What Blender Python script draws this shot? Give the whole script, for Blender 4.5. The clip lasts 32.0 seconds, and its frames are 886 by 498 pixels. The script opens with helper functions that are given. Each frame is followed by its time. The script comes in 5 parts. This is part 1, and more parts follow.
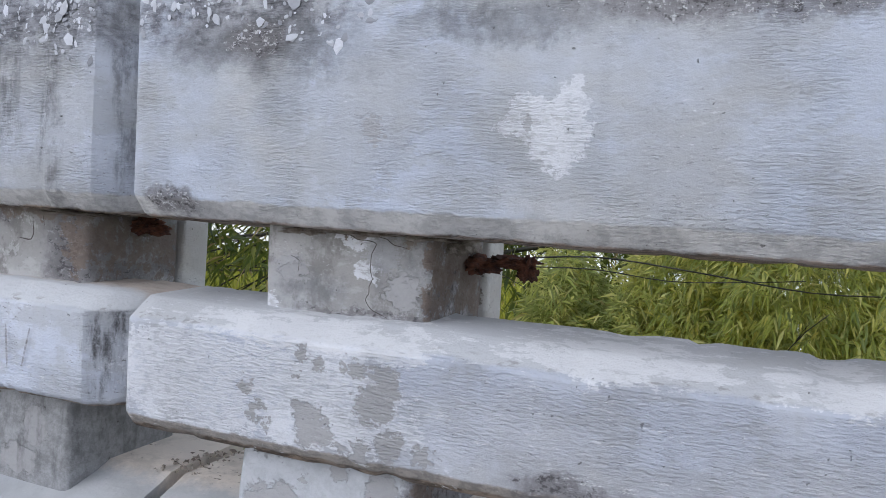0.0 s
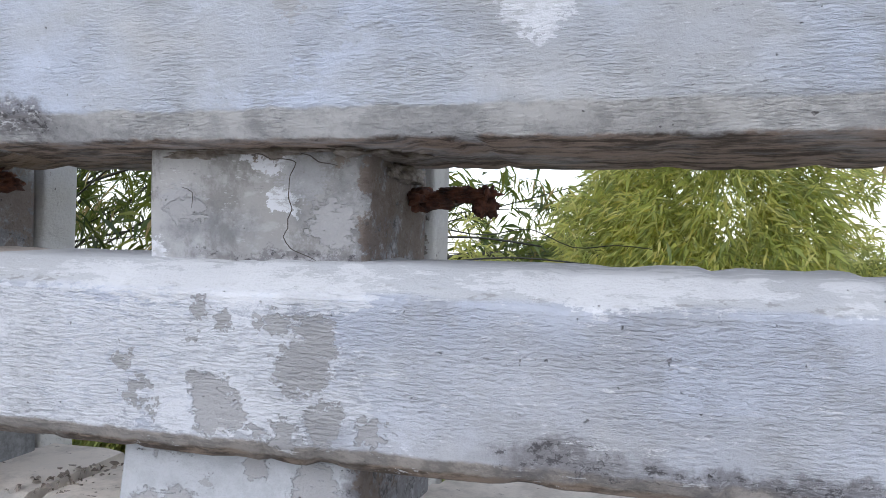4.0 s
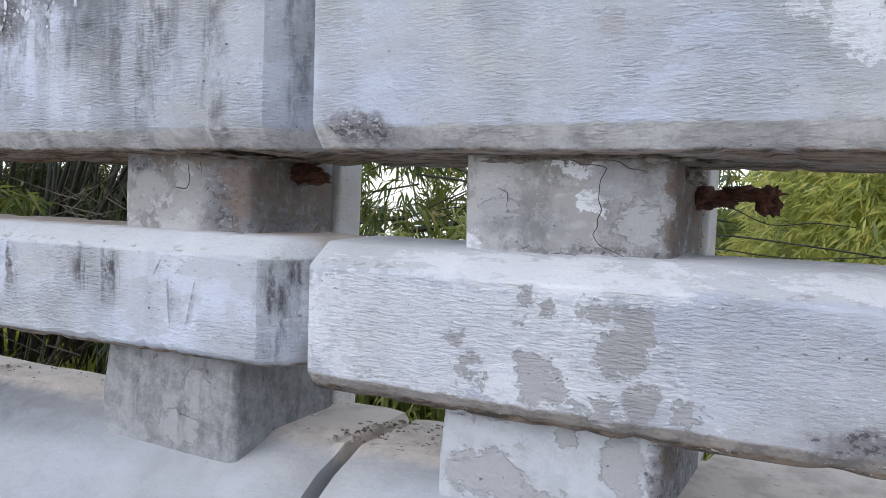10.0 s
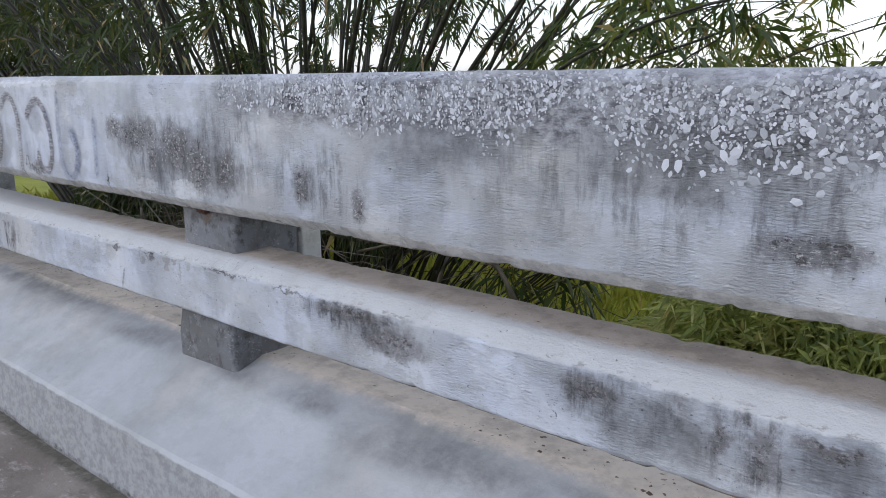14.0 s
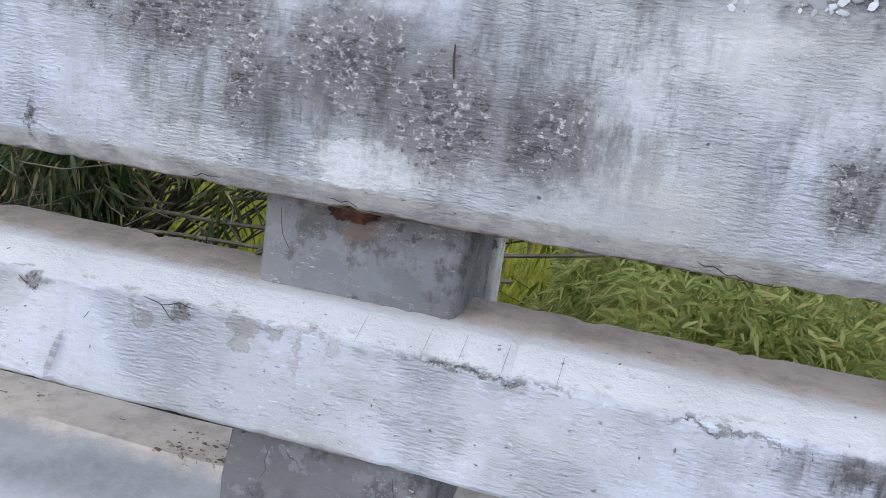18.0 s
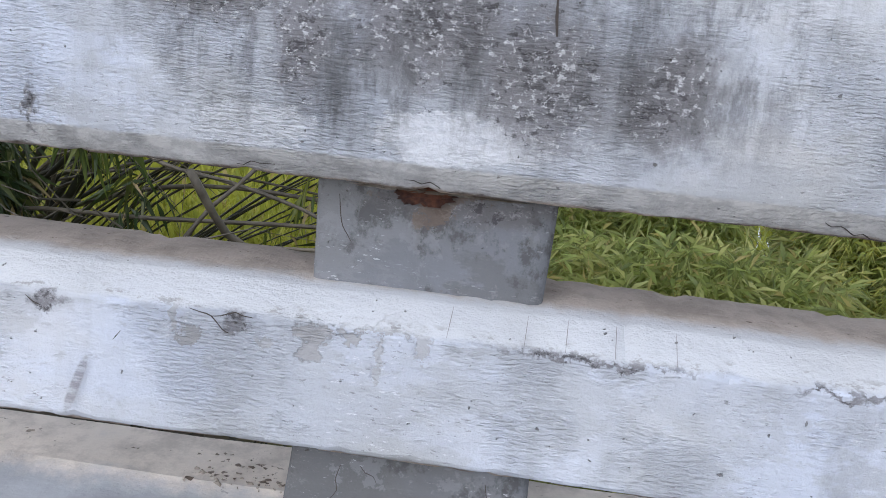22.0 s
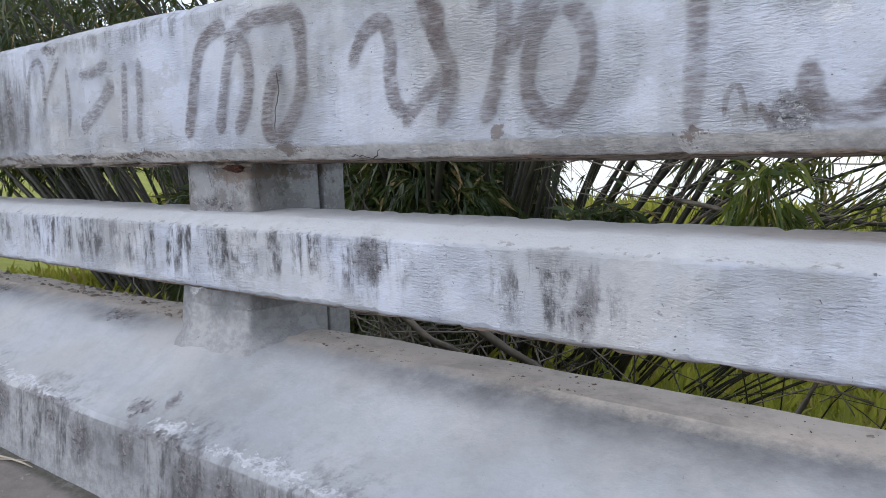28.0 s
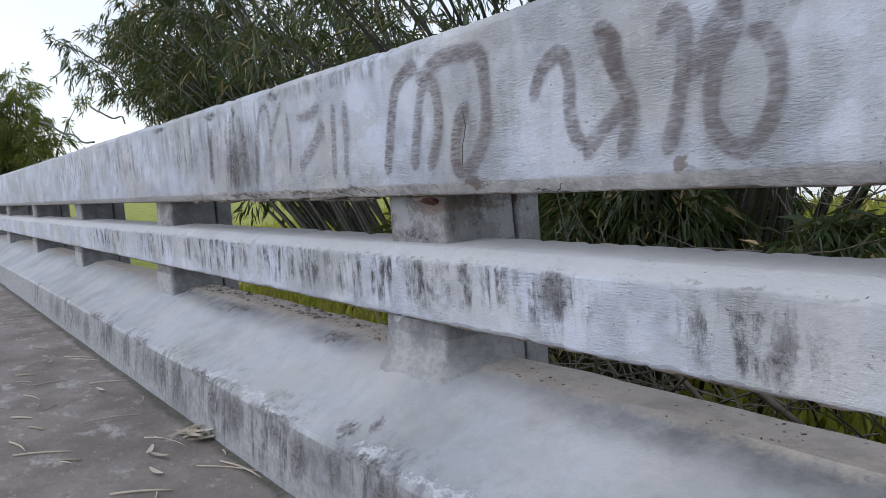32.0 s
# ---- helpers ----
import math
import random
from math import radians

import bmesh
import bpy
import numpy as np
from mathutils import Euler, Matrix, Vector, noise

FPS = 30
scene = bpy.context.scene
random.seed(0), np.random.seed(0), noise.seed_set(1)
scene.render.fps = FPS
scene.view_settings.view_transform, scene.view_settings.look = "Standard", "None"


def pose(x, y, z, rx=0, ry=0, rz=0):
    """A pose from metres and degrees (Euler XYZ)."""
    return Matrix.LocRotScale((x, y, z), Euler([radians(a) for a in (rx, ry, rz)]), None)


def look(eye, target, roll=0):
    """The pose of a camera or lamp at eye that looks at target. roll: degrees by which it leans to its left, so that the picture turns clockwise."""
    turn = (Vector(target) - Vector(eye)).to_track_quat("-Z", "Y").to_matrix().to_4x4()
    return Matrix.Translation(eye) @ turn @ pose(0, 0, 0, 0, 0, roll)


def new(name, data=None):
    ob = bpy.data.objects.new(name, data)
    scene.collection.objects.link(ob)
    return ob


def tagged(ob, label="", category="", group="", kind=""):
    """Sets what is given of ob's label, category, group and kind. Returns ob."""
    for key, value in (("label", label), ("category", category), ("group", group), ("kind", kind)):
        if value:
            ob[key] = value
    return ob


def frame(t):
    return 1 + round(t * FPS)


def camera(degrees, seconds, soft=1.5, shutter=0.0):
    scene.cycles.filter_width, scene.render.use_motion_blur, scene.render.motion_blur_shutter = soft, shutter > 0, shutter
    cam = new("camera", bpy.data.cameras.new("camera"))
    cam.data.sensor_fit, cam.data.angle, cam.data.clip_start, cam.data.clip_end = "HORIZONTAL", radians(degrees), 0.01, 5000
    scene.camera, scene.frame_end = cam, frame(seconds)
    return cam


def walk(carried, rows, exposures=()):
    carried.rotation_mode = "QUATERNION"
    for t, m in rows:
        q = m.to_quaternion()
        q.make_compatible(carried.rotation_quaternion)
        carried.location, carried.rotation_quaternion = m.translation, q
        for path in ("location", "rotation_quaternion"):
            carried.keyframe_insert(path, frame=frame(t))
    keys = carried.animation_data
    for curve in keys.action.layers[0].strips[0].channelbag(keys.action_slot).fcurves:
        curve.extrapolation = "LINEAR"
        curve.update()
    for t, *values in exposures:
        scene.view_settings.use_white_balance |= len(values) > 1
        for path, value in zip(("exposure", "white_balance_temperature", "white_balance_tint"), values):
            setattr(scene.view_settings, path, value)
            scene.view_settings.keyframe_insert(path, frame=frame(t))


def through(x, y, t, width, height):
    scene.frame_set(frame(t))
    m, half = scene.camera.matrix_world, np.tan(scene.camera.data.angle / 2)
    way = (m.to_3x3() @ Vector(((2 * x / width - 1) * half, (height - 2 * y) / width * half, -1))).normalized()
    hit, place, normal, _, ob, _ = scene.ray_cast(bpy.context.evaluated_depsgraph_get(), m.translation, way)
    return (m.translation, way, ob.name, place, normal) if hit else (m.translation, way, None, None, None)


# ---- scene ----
cam = camera(58.39, 32.0, soft=0.6, shutter=0.04)
PATH = [
    (0, (0.764, -0.762, 0.677), (-0.003, 1.082, 0.576), 3.3),
    (0.5, (0.734, -0.762, 0.566), (-0.077, 1.066, 0.565), 1.1),
    (1, (0.729, -0.697, 0.565), (0.015, 1.172, 0.567), 1.4),
    (1.5, (0.711, -0.639, 0.561), (0.137, 1.277, 0.528), 0.3),
    (2, (0.692, -0.614, 0.561), (0.152, 1.311, 0.535), 1.0),
    (2.5, (0.666, -0.604, 0.574), (0.111, 1.317, 0.602), 1.0),
    (3, (0.662, -0.601, 0.574), (0.123, 1.325, 0.573), 0.2),
    (3.5, (0.658, -0.592, 0.563), (0.11, 1.332, 0.555), 1.2),
    (5.5, (0.657, -0.581, 0.58), (0.126, 1.346, 0.508), 1.2),
    (6, (0.651, -0.58, 0.573), (0.128, 1.349, 0.515), 1.5),
    (6.5, (0.666, -0.567, 0.565), (0.146, 1.364, 0.555), 2.4),
    (7, (0.628, -0.597, 0.592), (0.116, 1.334, 0.501), 1.5),
    (7.5, (0.604, -0.621, 0.595), (-0.067, 1.262, 0.532), 1.2),
    (8, (0.576, -0.665, 0.598), (-0.242, 1.159, 0.542), 0.9),
    (8.5, (0.545, -0.693, 0.602), (-0.334, 1.102, 0.534), 1.8),
    (9, (0.541, -0.706, 0.593), (-0.369, 1.074, 0.52), 2.1),
    (9.5, (0.546, -0.711, 0.593), (-0.368, 1.066, 0.514), 1.8),
    (10, (0.552, -0.717, 0.592), (-0.346, 1.067, 0.477), 2.0),
    (11, (0.556, -0.794, 0.622), (-0.439, 0.933, 0.451), 0.7),
    (11.5, (0.361, -0.879, 0.686), (-0.677, 0.804, 0.382), 0.5),
    (12, (0.194, -0.939, 0.826), (-0.886, 0.714, 0.51), 3.3),
    (12.5, (0.038, -0.981, 0.888), (-1.104, 0.612, 0.492), 2.5),
    (13, (-0.113, -0.969, 0.931), (-1.382, 0.512, 0.488), -1.1),
    (13.5, (-0.315, -0.965, 0.936), (-1.648, 0.449, 0.465), -2.2),
    (14, (-0.48, -0.964, 0.95), (-1.769, 0.502, 0.514), -0.7),
    (14.5, (-0.709, -1.098, 0.93), (-1.981, 0.381, 0.492), 2.3),
    (16.5, (-1.487, -1.013, 0.88), (-2.31, 0.767, 0.491), 3.6),
    (17, (-1.613, -0.962, 0.799), (-2.405, 0.847, 0.484), 4.9),
    (17.5, (-1.763, -0.841, 0.756), (-2.311, 1.048, 0.391), 6.0),
    (18, (-1.872, -0.707, 0.785), (-2.287, 1.204, 0.366), 8.3),
    (18.5, (-1.977, -0.675, 0.717), (-2.262, 1.27, 0.35), 9.7),
    (19, (-1.982, -0.677, 0.718), (-2.261, 1.272, 0.369), 10.8),
    (19.5, (-1.985, -0.69, 0.734), (-2.264, 1.259, 0.385), 10.1),
    (20, (-1.997, -0.677, 0.734), (-2.251, 1.269, 0.348), 8.1),
    (20.5, (-2.018, -0.669, 0.736), (-2.228, 1.282, 0.35), 7.2),
    (21, (-2.033, -0.67, 0.741), (-2.264, 1.278, 0.353), 6.8),
    (21.5, (-2.045, -0.666, 0.747), (-2.246, 1.285, 0.356), 6.9),
    (22, (-2.065, -0.659, 0.753), (-2.201, 1.286, 0.307), 5.9),
    (22.5, (-2.186, -0.684, 0.755), (-2.56, 1.241, 0.365), 2.4),
    (23, (-2.452, -0.755, 0.852), (-3.257, 0.991, 0.302), -1.5),
    (23.5, (-2.594, -0.906, 0.838), (-3.721, 0.694, 0.428), -3.5),
    (24, (-2.649, -0.966, 0.749), (-3.854, 0.6, 0.441), -7.4),
    (24.5, (-2.645, -0.973, 0.667), (-3.774, 0.662, 0.435), -6.2),
    (25, (-2.645, -0.985, 0.669), (-3.939, 0.531, 0.506), -2.8),
    (25.5, (-2.653, -0.98, 0.662), (-3.982, 0.502, 0.472), -2.3),
    (26, (-2.664, -0.963, 0.643), (-3.947, 0.552, 0.406), -2.1),
    (26.5, (-2.657, -0.936, 0.638), (-3.9, 0.614, 0.412), -1.1),
    (28.5, (-2.63, -0.909, 0.675), (-3.917, 0.599, 0.412), -2.0),
    (29, (-2.582, -0.932, 0.688), (-4.072, 0.381, 0.454), -2.0),
    (29.5, (-2.561, -0.917, 0.7), (-4.156, 0.255, 0.413), -5.0),
    (30, (-2.56, -0.909, 0.679), (-4.214, 0.188, 0.438), -4.3),
    (30.5, (-2.545, -0.934, 0.704), (-4.15, 0.232, 0.45), -4.8),
    (31, (-2.53, -0.917, 0.707), (-4.158, 0.227, 0.503), -3.7),
    (31.5, (-2.601, -0.865, 0.686), (-4.225, 0.291, 0.518), -3.8),
    (32, (-2.609, -0.844, 0.702), (-4.256, 0.271, 0.496), -4.4),
]
EXPOSURES = tuple((t, stops - 0.25, 6180, 12) for t, stops in ((0.0, 0.09), (1.0, 0.36), (2.0, 0.28), (3.0, 0.28), (5.5, 0.19), (6.0, 0.14), (7.0, -0.18), (8.0, 0.24), (11.0, 0.24), (12.0, 0.34), (13.0, -0.39), (14.0, -0.09), (16.5, -0.16), (17.0, -0.11), (18.0, 0.38), (20.0, 0.40), (22.0, 0.37), (23.0, 0.27), (24.0, 0.12), (26.0, 0.04), (28.5, 0.07), (29.0, -0.03), (30.0, -0.30), (31.0, 0.29), (32.0, -0.15)))
walk(cam, [(t, look(eye, target, roll)) for t, eye, target, roll in PATH], EXPOSURES)

# ---- light: bright hazy sky, soft sun behind the viewer, from the far end of the bridge ----
SUN_ELEVATION, SUN_AZIMUTH = 34, 212
world = bpy.data.worlds.new("hazy_sky")
scene.world = world
world.use_nodes = True
wn = world.node_tree
wn.nodes.clear()
sky = wn.nodes.new("ShaderNodeTexSky")
sky.sky_type, sky.sun_disc = "NISHITA", False
sky.sun_elevation, sky.sun_rotation = radians(SUN_ELEVATION), radians(SUN_AZIMUTH)
sky.air_density, sky.dust_density, sky.ozone_density = 1.0, 0.6, 1.0
back = wn.nodes.new("ShaderNodeBackground")
back.inputs["Strength"].default_value = 0.21
wout = wn.nodes.new("ShaderNodeOutputWorld")
haze = wn.nodes.new("ShaderNodeHueSaturation")
haze.inputs["Saturation"].default_value = 0.33
wn.links.new(sky.outputs[0], haze.inputs["Color"])
cloud = wn.nodes.new("ShaderNodeVectorMath")
cloud.operation = "ADD"
cloud.inputs[1].default_value = (1.36, 1.42, 1.53)
wn.links.new(haze.outputs[0], cloud.inputs[0])
wn.links.new(cloud.outputs[0], back.inputs[0])
wn.links.new(back.outputs[0], wout.inputs[0])
sun_data = bpy.data.lights.new("sun", "SUN")
sun_data.energy, sun_data.angle, sun_data.color = 0.85, radians(60), (1.0, 0.985, 0.97)
sun = new("sun", sun_data)
az, el = radians(SUN_AZIMUTH), radians(SUN_ELEVATION)
sun.matrix_world = look((0, 0, 30), (-30 * math.sin(az) * math.cos(el), -30 * math.cos(az) * math.cos(el), 30 - 30 * math.sin(el)))


# ---- materials ----
class Graph:
    """A node material with short calls; every call returns an output socket."""

    def __init__(self, name):
        self.mat = bpy.data.materials.new(name)
        self.mat.use_nodes = True
        self.tree = self.mat.node_tree
        self.tree.nodes.clear()
        self.out = self.tree.nodes.new("ShaderNodeOutputMaterial")
        self.shader = self.tree.nodes.new("ShaderNodeBsdfPrincipled")
        self.tree.links.new(self.shader.outputs[0], self.out.inputs[0])
        self.place = self.tree.nodes.new("ShaderNodeTexCoord").outputs["Object"]

    def put(self, socket, value):
        if isinstance(value, bpy.types.NodeSocket):
            self.tree.links.new(value, socket)
        elif socket.type == "RGBA" and isinstance(value, (tuple, list)):
            socket.default_value = (*value[:3], 1)
        else:
            socket.default_value = value

    def math(self, op, a, b=0.0, c=0.0, clamp=False):
        n = self.tree.nodes.new("ShaderNodeMath")
        n.operation, n.use_clamp = op, clamp
        for s, v in zip(n.inputs, (a, b, c)):
            self.put(s, v)
        return n.outputs[0]

    def vec(self, op, a, b=(0, 0, 0), scale=1.0):
        n = self.tree.nodes.new("ShaderNodeVectorMath")
        n.operation = op
        self.put(n.inputs[0], a)
        self.put(n.inputs[1], b)
        if op == "SCALE":
            self.put(n.inputs["Scale"], scale)
        return n.outputs["Value"] if op in ("LENGTH", "DISTANCE", "DOT_PRODUCT") else n.outputs[0]

    def noise(self, scale, detail=4.0, rough=0.55, stretch=(1, 1, 1), at=None, colour=False):
        n = self.tree.nodes.new("ShaderNodeTexNoise")
        self.put(n.inputs["Vector"], self.vec("MULTIPLY", at or self.place, stretch))
        n.inputs["Scale"].default_value, n.inputs["Detail"].default_value, n.inputs["Roughness"].default_value = scale, detail, rough
        return n.outputs["Color" if colour else "Fac"]

    def ramp(self, x, lo, hi, a=0.0, b=1.0):
        n = self.tree.nodes.new("ShaderNodeMapRange")
        n.interpolation_type = "SMOOTHSTEP"
        for s, v in zip(n.inputs, (x, lo, hi, a, b)):
            self.put(s, v)
        return n.outputs[0]

    def mix(self, fac, a, b, mode="MIX"):
        n = self.tree.nodes.new("ShaderNodeMix")
        n.data_type, n.blend_type = "RGBA", mode
        self.put(n.inputs[0], fac)
        self.put(n.inputs[6], a)
        self.put(n.inputs[7], b)
        return n.outputs[2]

    def random(self):
        return self.tree.nodes.new("ShaderNodeObjectInfo").outputs["Random"]

    def island(self):
        return self.tree.nodes.new("ShaderNodeNewGeometry").outputs["Random Per Island"]

    def bump(self, height, strength=0.5, distance=0.004, under=None):
        n = self.tree.nodes.new("ShaderNodeBump")
        n.inputs["Strength"].default_value, n.inputs["Distance"].default_value = strength, distance
        self.put(n.inputs["Height"], height)
        if under:
            self.put(n.inputs["Normal"], under)
        return n.outputs[0]

    def set(self, colour=None, rough=None, normal=None, metal=None, **more):
        for key, v in (("Base Color", colour), ("Roughness", rough), ("Normal", normal), ("Metallic", metal), *more.items()):
            if v is not None:
                self.put(self.shader.inputs[key.replace("_", " ")], v)
        return self.mat


def blobs(g, at, spots, edge=0.25):
    """A mask of soft-edged patches (x, z, half width, half height) on an upright face."""
    total = None
    for x, z, rx, rz in spots:
        d = g.vec("LENGTH", g.vec("MULTIPLY", g.vec("SUBTRACT", at, (x, 0, z)), (1 / rx, 0, 1 / rz)))
        m = g.ramp(d, 1 + edge, 1 - edge)
        total = m if total is None else g.math("MAXIMUM", total, m)
    return total if total is not None else 0.0


def flaky(g, mask, grit, reach=1.1, lo=0.5, hi=0.57):
    """Turns a soft mask into patches with crisp, ragged edges."""
    even = g.math("MULTIPLY", g.math("SUBTRACT", grit, 0.5), 2.5 * reach)
    return g.ramp(g.math("ADD", mask, even), lo, hi)


def whitewash(name, white=(), grey=(), dark=(), drips=(), gravel=(), dust=None, rust=(), tint=(0.575, 0.605, 0.685), bare=(0.42, 0.43, 0.45), bareness=(0.38, 0.66), stroke=1.0, grain=1.0, soil=0.62, band=None, crest=None, smudge=(), patchy=0.4, stains=0.0, fleck=0.25, islands=(), under=None, smoky=(0.3, 0.62, 0.3, 0.82), chalk=()):
    """Brushed lime wash on rough concrete, with patches of its own: white, bare grey, black mould, runs of dirt, washed-out mortar, dust on ledges."""
    g = Graph(name)
    wobble = g.vec("SUBTRACT", g.noise(24, 6, 0.7, colour=True), (0.5, 0.5, 0.5))
    jag = g.vec("SUBTRACT", g.noise(110, 4, 0.7, (0.7, 1, 1), colour=True), (0.5, 0.5, 0.5))
    at = g.vec("ADD", g.vec("ADD", g.place, g.vec("SCALE", wobble, scale=0.05)), g.vec("SCALE", jag, scale=0.02))
    broad = g.noise(2.1, 6, 0.65)
    hue = g.noise(3.1, 4, 0.6, (1, 1, 1.6))
    ridges = g.noise(92, 4, 0.62, (0.85, 1, 3.8), at=g.vec("ADD", g.place, g.vec("SCALE", wobble, scale=0.0015)))
    where = g.ramp(g.noise(5.5, 5, 0.7), 0.42, 0.60, 0.04, 0.92)
    fine = g.noise(210, 3, 0.6)
    mottle = g.noise(15, 7, 0.72)
    flakes = g.noise(70, 5, 0.7, (0.6, 1, 1.6))
    grit = g.noise(46, 6, 0.75, (0.9, 1, 1.1))
    coats = g.noise(5.5, 8, 0.66, (0.7, 1, 1.3))
    colour = g.mix(g.ramp(broad, *bareness), bare, tint)
    colour = g.mix(g.ramp(hue, 0.40, 0.62, 0, 0.55), colour, [tint[0] * 0.93, tint[1] * 0.97, tint[2] * 1.05])
    colour = g.mix(g.ramp(hue, 0.46, 0.34, 0, 0.5), colour, [tint[1] * 0.95, tint[1] * 0.945, tint[1] * 0.96])
    colour = g.mix(g.ramp(coats, 0.50, 0.535, 0, patchy), colour, [c * 0.82 + 0.02 for c in bare])
    colour = g.mix(g.ramp(coats, 0.43, 0.40, 0, patchy * 0.9), colour, [c * 1.06 for c in tint])
    colour = g.mix(g.ramp(mottle, 0.52, 0.72, 0, 0.34 * grain), colour, [c * 0.85 for c in bare])
    streaks = g.noise(13, 5, 0.65, (1, 1, 0.14))
    colour = g.mix(g.ramp(streaks, 0.52, 0.68, 0, 0.30 * grain), colour, [c * 0.75 for c in bare])
    lines = g.math("MULTIPLY", where, stroke)
    if crest:
        top = g.tree.nodes.new("ShaderNodeSeparateXYZ")
        g.put(top.inputs[0], g.vec("ADD", g.place, g.vec("SCALE", wobble, scale=0.012)))
        brow = g.ramp(top.outputs[2], crest[0] - 0.002, crest[0] + 0.003)
        lines = g.math("MULTIPLY", lines, g.math("SUBTRACT", 1.0, g.math("MULTIPLY", brow, 0.85)))
    if stains:
        dirt = g.noise(17, 7, 0.72, (1, 1, 0.8))
        colour = g.mix(g.ramp(dirt, 0.50, 0.60, 0, stains), colour, [c * 0.62 for c in bare])
        colour = g.mix(g.ramp(g.noise(23, 6, 0.75), 0.57, 0.60, 0, stains * 0.6), colour, [c * 1.12 for c in tint])
    # Highlights and under-shadows of the brush ridges, painted along with their relief.
    colour = g.mix(g.math("MULTIPLY", g.ramp(ridges, 0.60, 0.68), g.math("MULTIPLY", lines, 0.36)), colour, (0.68, 0.70, 0.75))
    colour = g.mix(g.math("MULTIPLY", g.ramp(ridges, 0.40, 0.33), g.math("MULTIPLY", lines, 0.24)), colour, (0.24, 0.245, 0.27))
    specks = g.noise(140, 4, 0.7, (0.65, 1, 2.4))
    patch = g.ramp(g.noise(8, 5, 0.7), 0.46, 0.60, 0.05, 1.0)
    colour = g.mix(g.math("MULTIPLY", patch, g.ramp(specks, 0.61, 0.645, 0, 0.75 * grain)), colour, (0.19, 0.185, 0.195))
    colour = g.mix(g.math("MULTIPLY", patch, g.ramp(specks, 0.385, 0.35, 0, 0.6 * grain)), colour, (0.70, 0.71, 0.745))
    colour = g.mix(g.ramp(flakes, 0.64, 0.68, 0, 0.30 * grain), colour, (0.28, 0.28, 0.29))
    if white:
        fresh = flaky(g, blobs(g, at, white, 0.6), g.math("ADD", g.math("MULTIPLY", grit, 0.6), g.math("MULTIPLY", ridges, 0.4)))
        colour = g.mix(g.math("MULTIPLY", fresh, g.ramp(g.noise(75, 5, 0.75, (0.8, 1, 1.6)), 0.40, 0.50, 0.35, 0.85)), colour, (0.64, 0.655, 0.70))
    if grey:
        colour = g.mix(g.math("MULTIPLY", flaky(g, blobs(g, g.vec("ADD", g.place, g.vec("SCALE", jag, scale=0.012)), grey, 0.95), g.math("ADD", g.math("MULTIPLY", g.noise(64, 7, 0.8, (1, 1, 1.3)), 0.75), g.math("MULTIPLY", ridges, 0.25)), 1.5), 0.8), colour, g.mix(flakes, (0.31, 0.315, 0.335), (0.44, 0.44, 0.455)))
    if gravel:
        # Washed-out mortar, coloured darker still for the shadows between the pebbles.
        worn = g.math("MULTIPLY", blobs(g, at, gravel, 0.35), g.ramp(g.noise(34, 5, 0.7), 0.36, 0.56, 0.3, 0.92))
        colour = g.mix(worn, colour, g.mix(g.ramp(flakes, 0.38, 0.62), (0.075, 0.075, 0.088), (0.27, 0.275, 0.305)))
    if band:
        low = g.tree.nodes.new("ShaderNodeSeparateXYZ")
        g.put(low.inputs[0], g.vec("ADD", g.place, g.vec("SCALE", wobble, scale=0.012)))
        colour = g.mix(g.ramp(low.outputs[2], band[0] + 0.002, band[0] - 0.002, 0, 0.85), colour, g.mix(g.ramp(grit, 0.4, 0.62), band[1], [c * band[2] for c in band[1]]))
    if smudge:
        drift = g.vec("SCALE", g.vec("SUBTRACT", g.noise(5, 2, 0.5, colour=True), (0.5, 0.5, 0.5)), scale=0.035) if smoky[1] > 0.65 else g.vec("ADD", g.vec("SUBTRACT", at, g.place), g.vec("SCALE", wobble, scale=0.06))
        colour = g.mix(g.math("MULTIPLY", blobs(g, g.vec("ADD", g.place, drift), smudge, 0.8), g.ramp(mottle, *smoky)), colour, (0.135, 0.14, 0.15))
    if dark:
        area = blobs(g, at, dark, 0.7)
        spots = g.noise(48, 7, 0.8, (1, 1, 0.7))
        film = g.ramp(g.math("ADD", area, g.math("MULTIPLY", g.math("SUBTRACT", spots, 0.5), 1.3)), 0.22, 1.05, 0, 0.82)
        colour = g.mix(film, colour, (0.155, 0.148, 0.156))
        colour = g.mix(g.math("MULTIPLY", flaky(g, g.math("MULTIPLY", area, 0.72), g.noise(62, 7, 0.8, (1, 1, 1.5)), 1.5, 0.78, 0.92), 0.8), colour, (0.062, 0.06, 0.064))
        colour = g.mix(g.math("MULTIPLY", flaky(g, g.math("MULTIPLY", area, 0.5), g.noise(105, 7, 0.82, (1, 1.3, 1.5)), 1.8, 0.70, 0.80), fleck), colour, (0.60, 0.605, 0.63))
    flaked = None
    if islands:
        close = g.vec("ADD", g.vec("ADD", g.place, g.vec("SCALE", jag, scale=0.040)), g.vec("SCALE", wobble, scale=0.045))
        flaked = g.math("MULTIPLY", blobs(g, close, islands, 0.10), g.ramp(g.math("ADD", ridges, g.math("MULTIPLY", blobs(g, close, islands, 0.5), 0.22)), 0.50, 0.58, 0.35, 1.0))
        colour = g.mix(g.math("MULTIPLY", flaked, 0.88), colour, g.mix(flakes, (0.30, 0.298, 0.31), (0.385, 0.382, 0.39)))
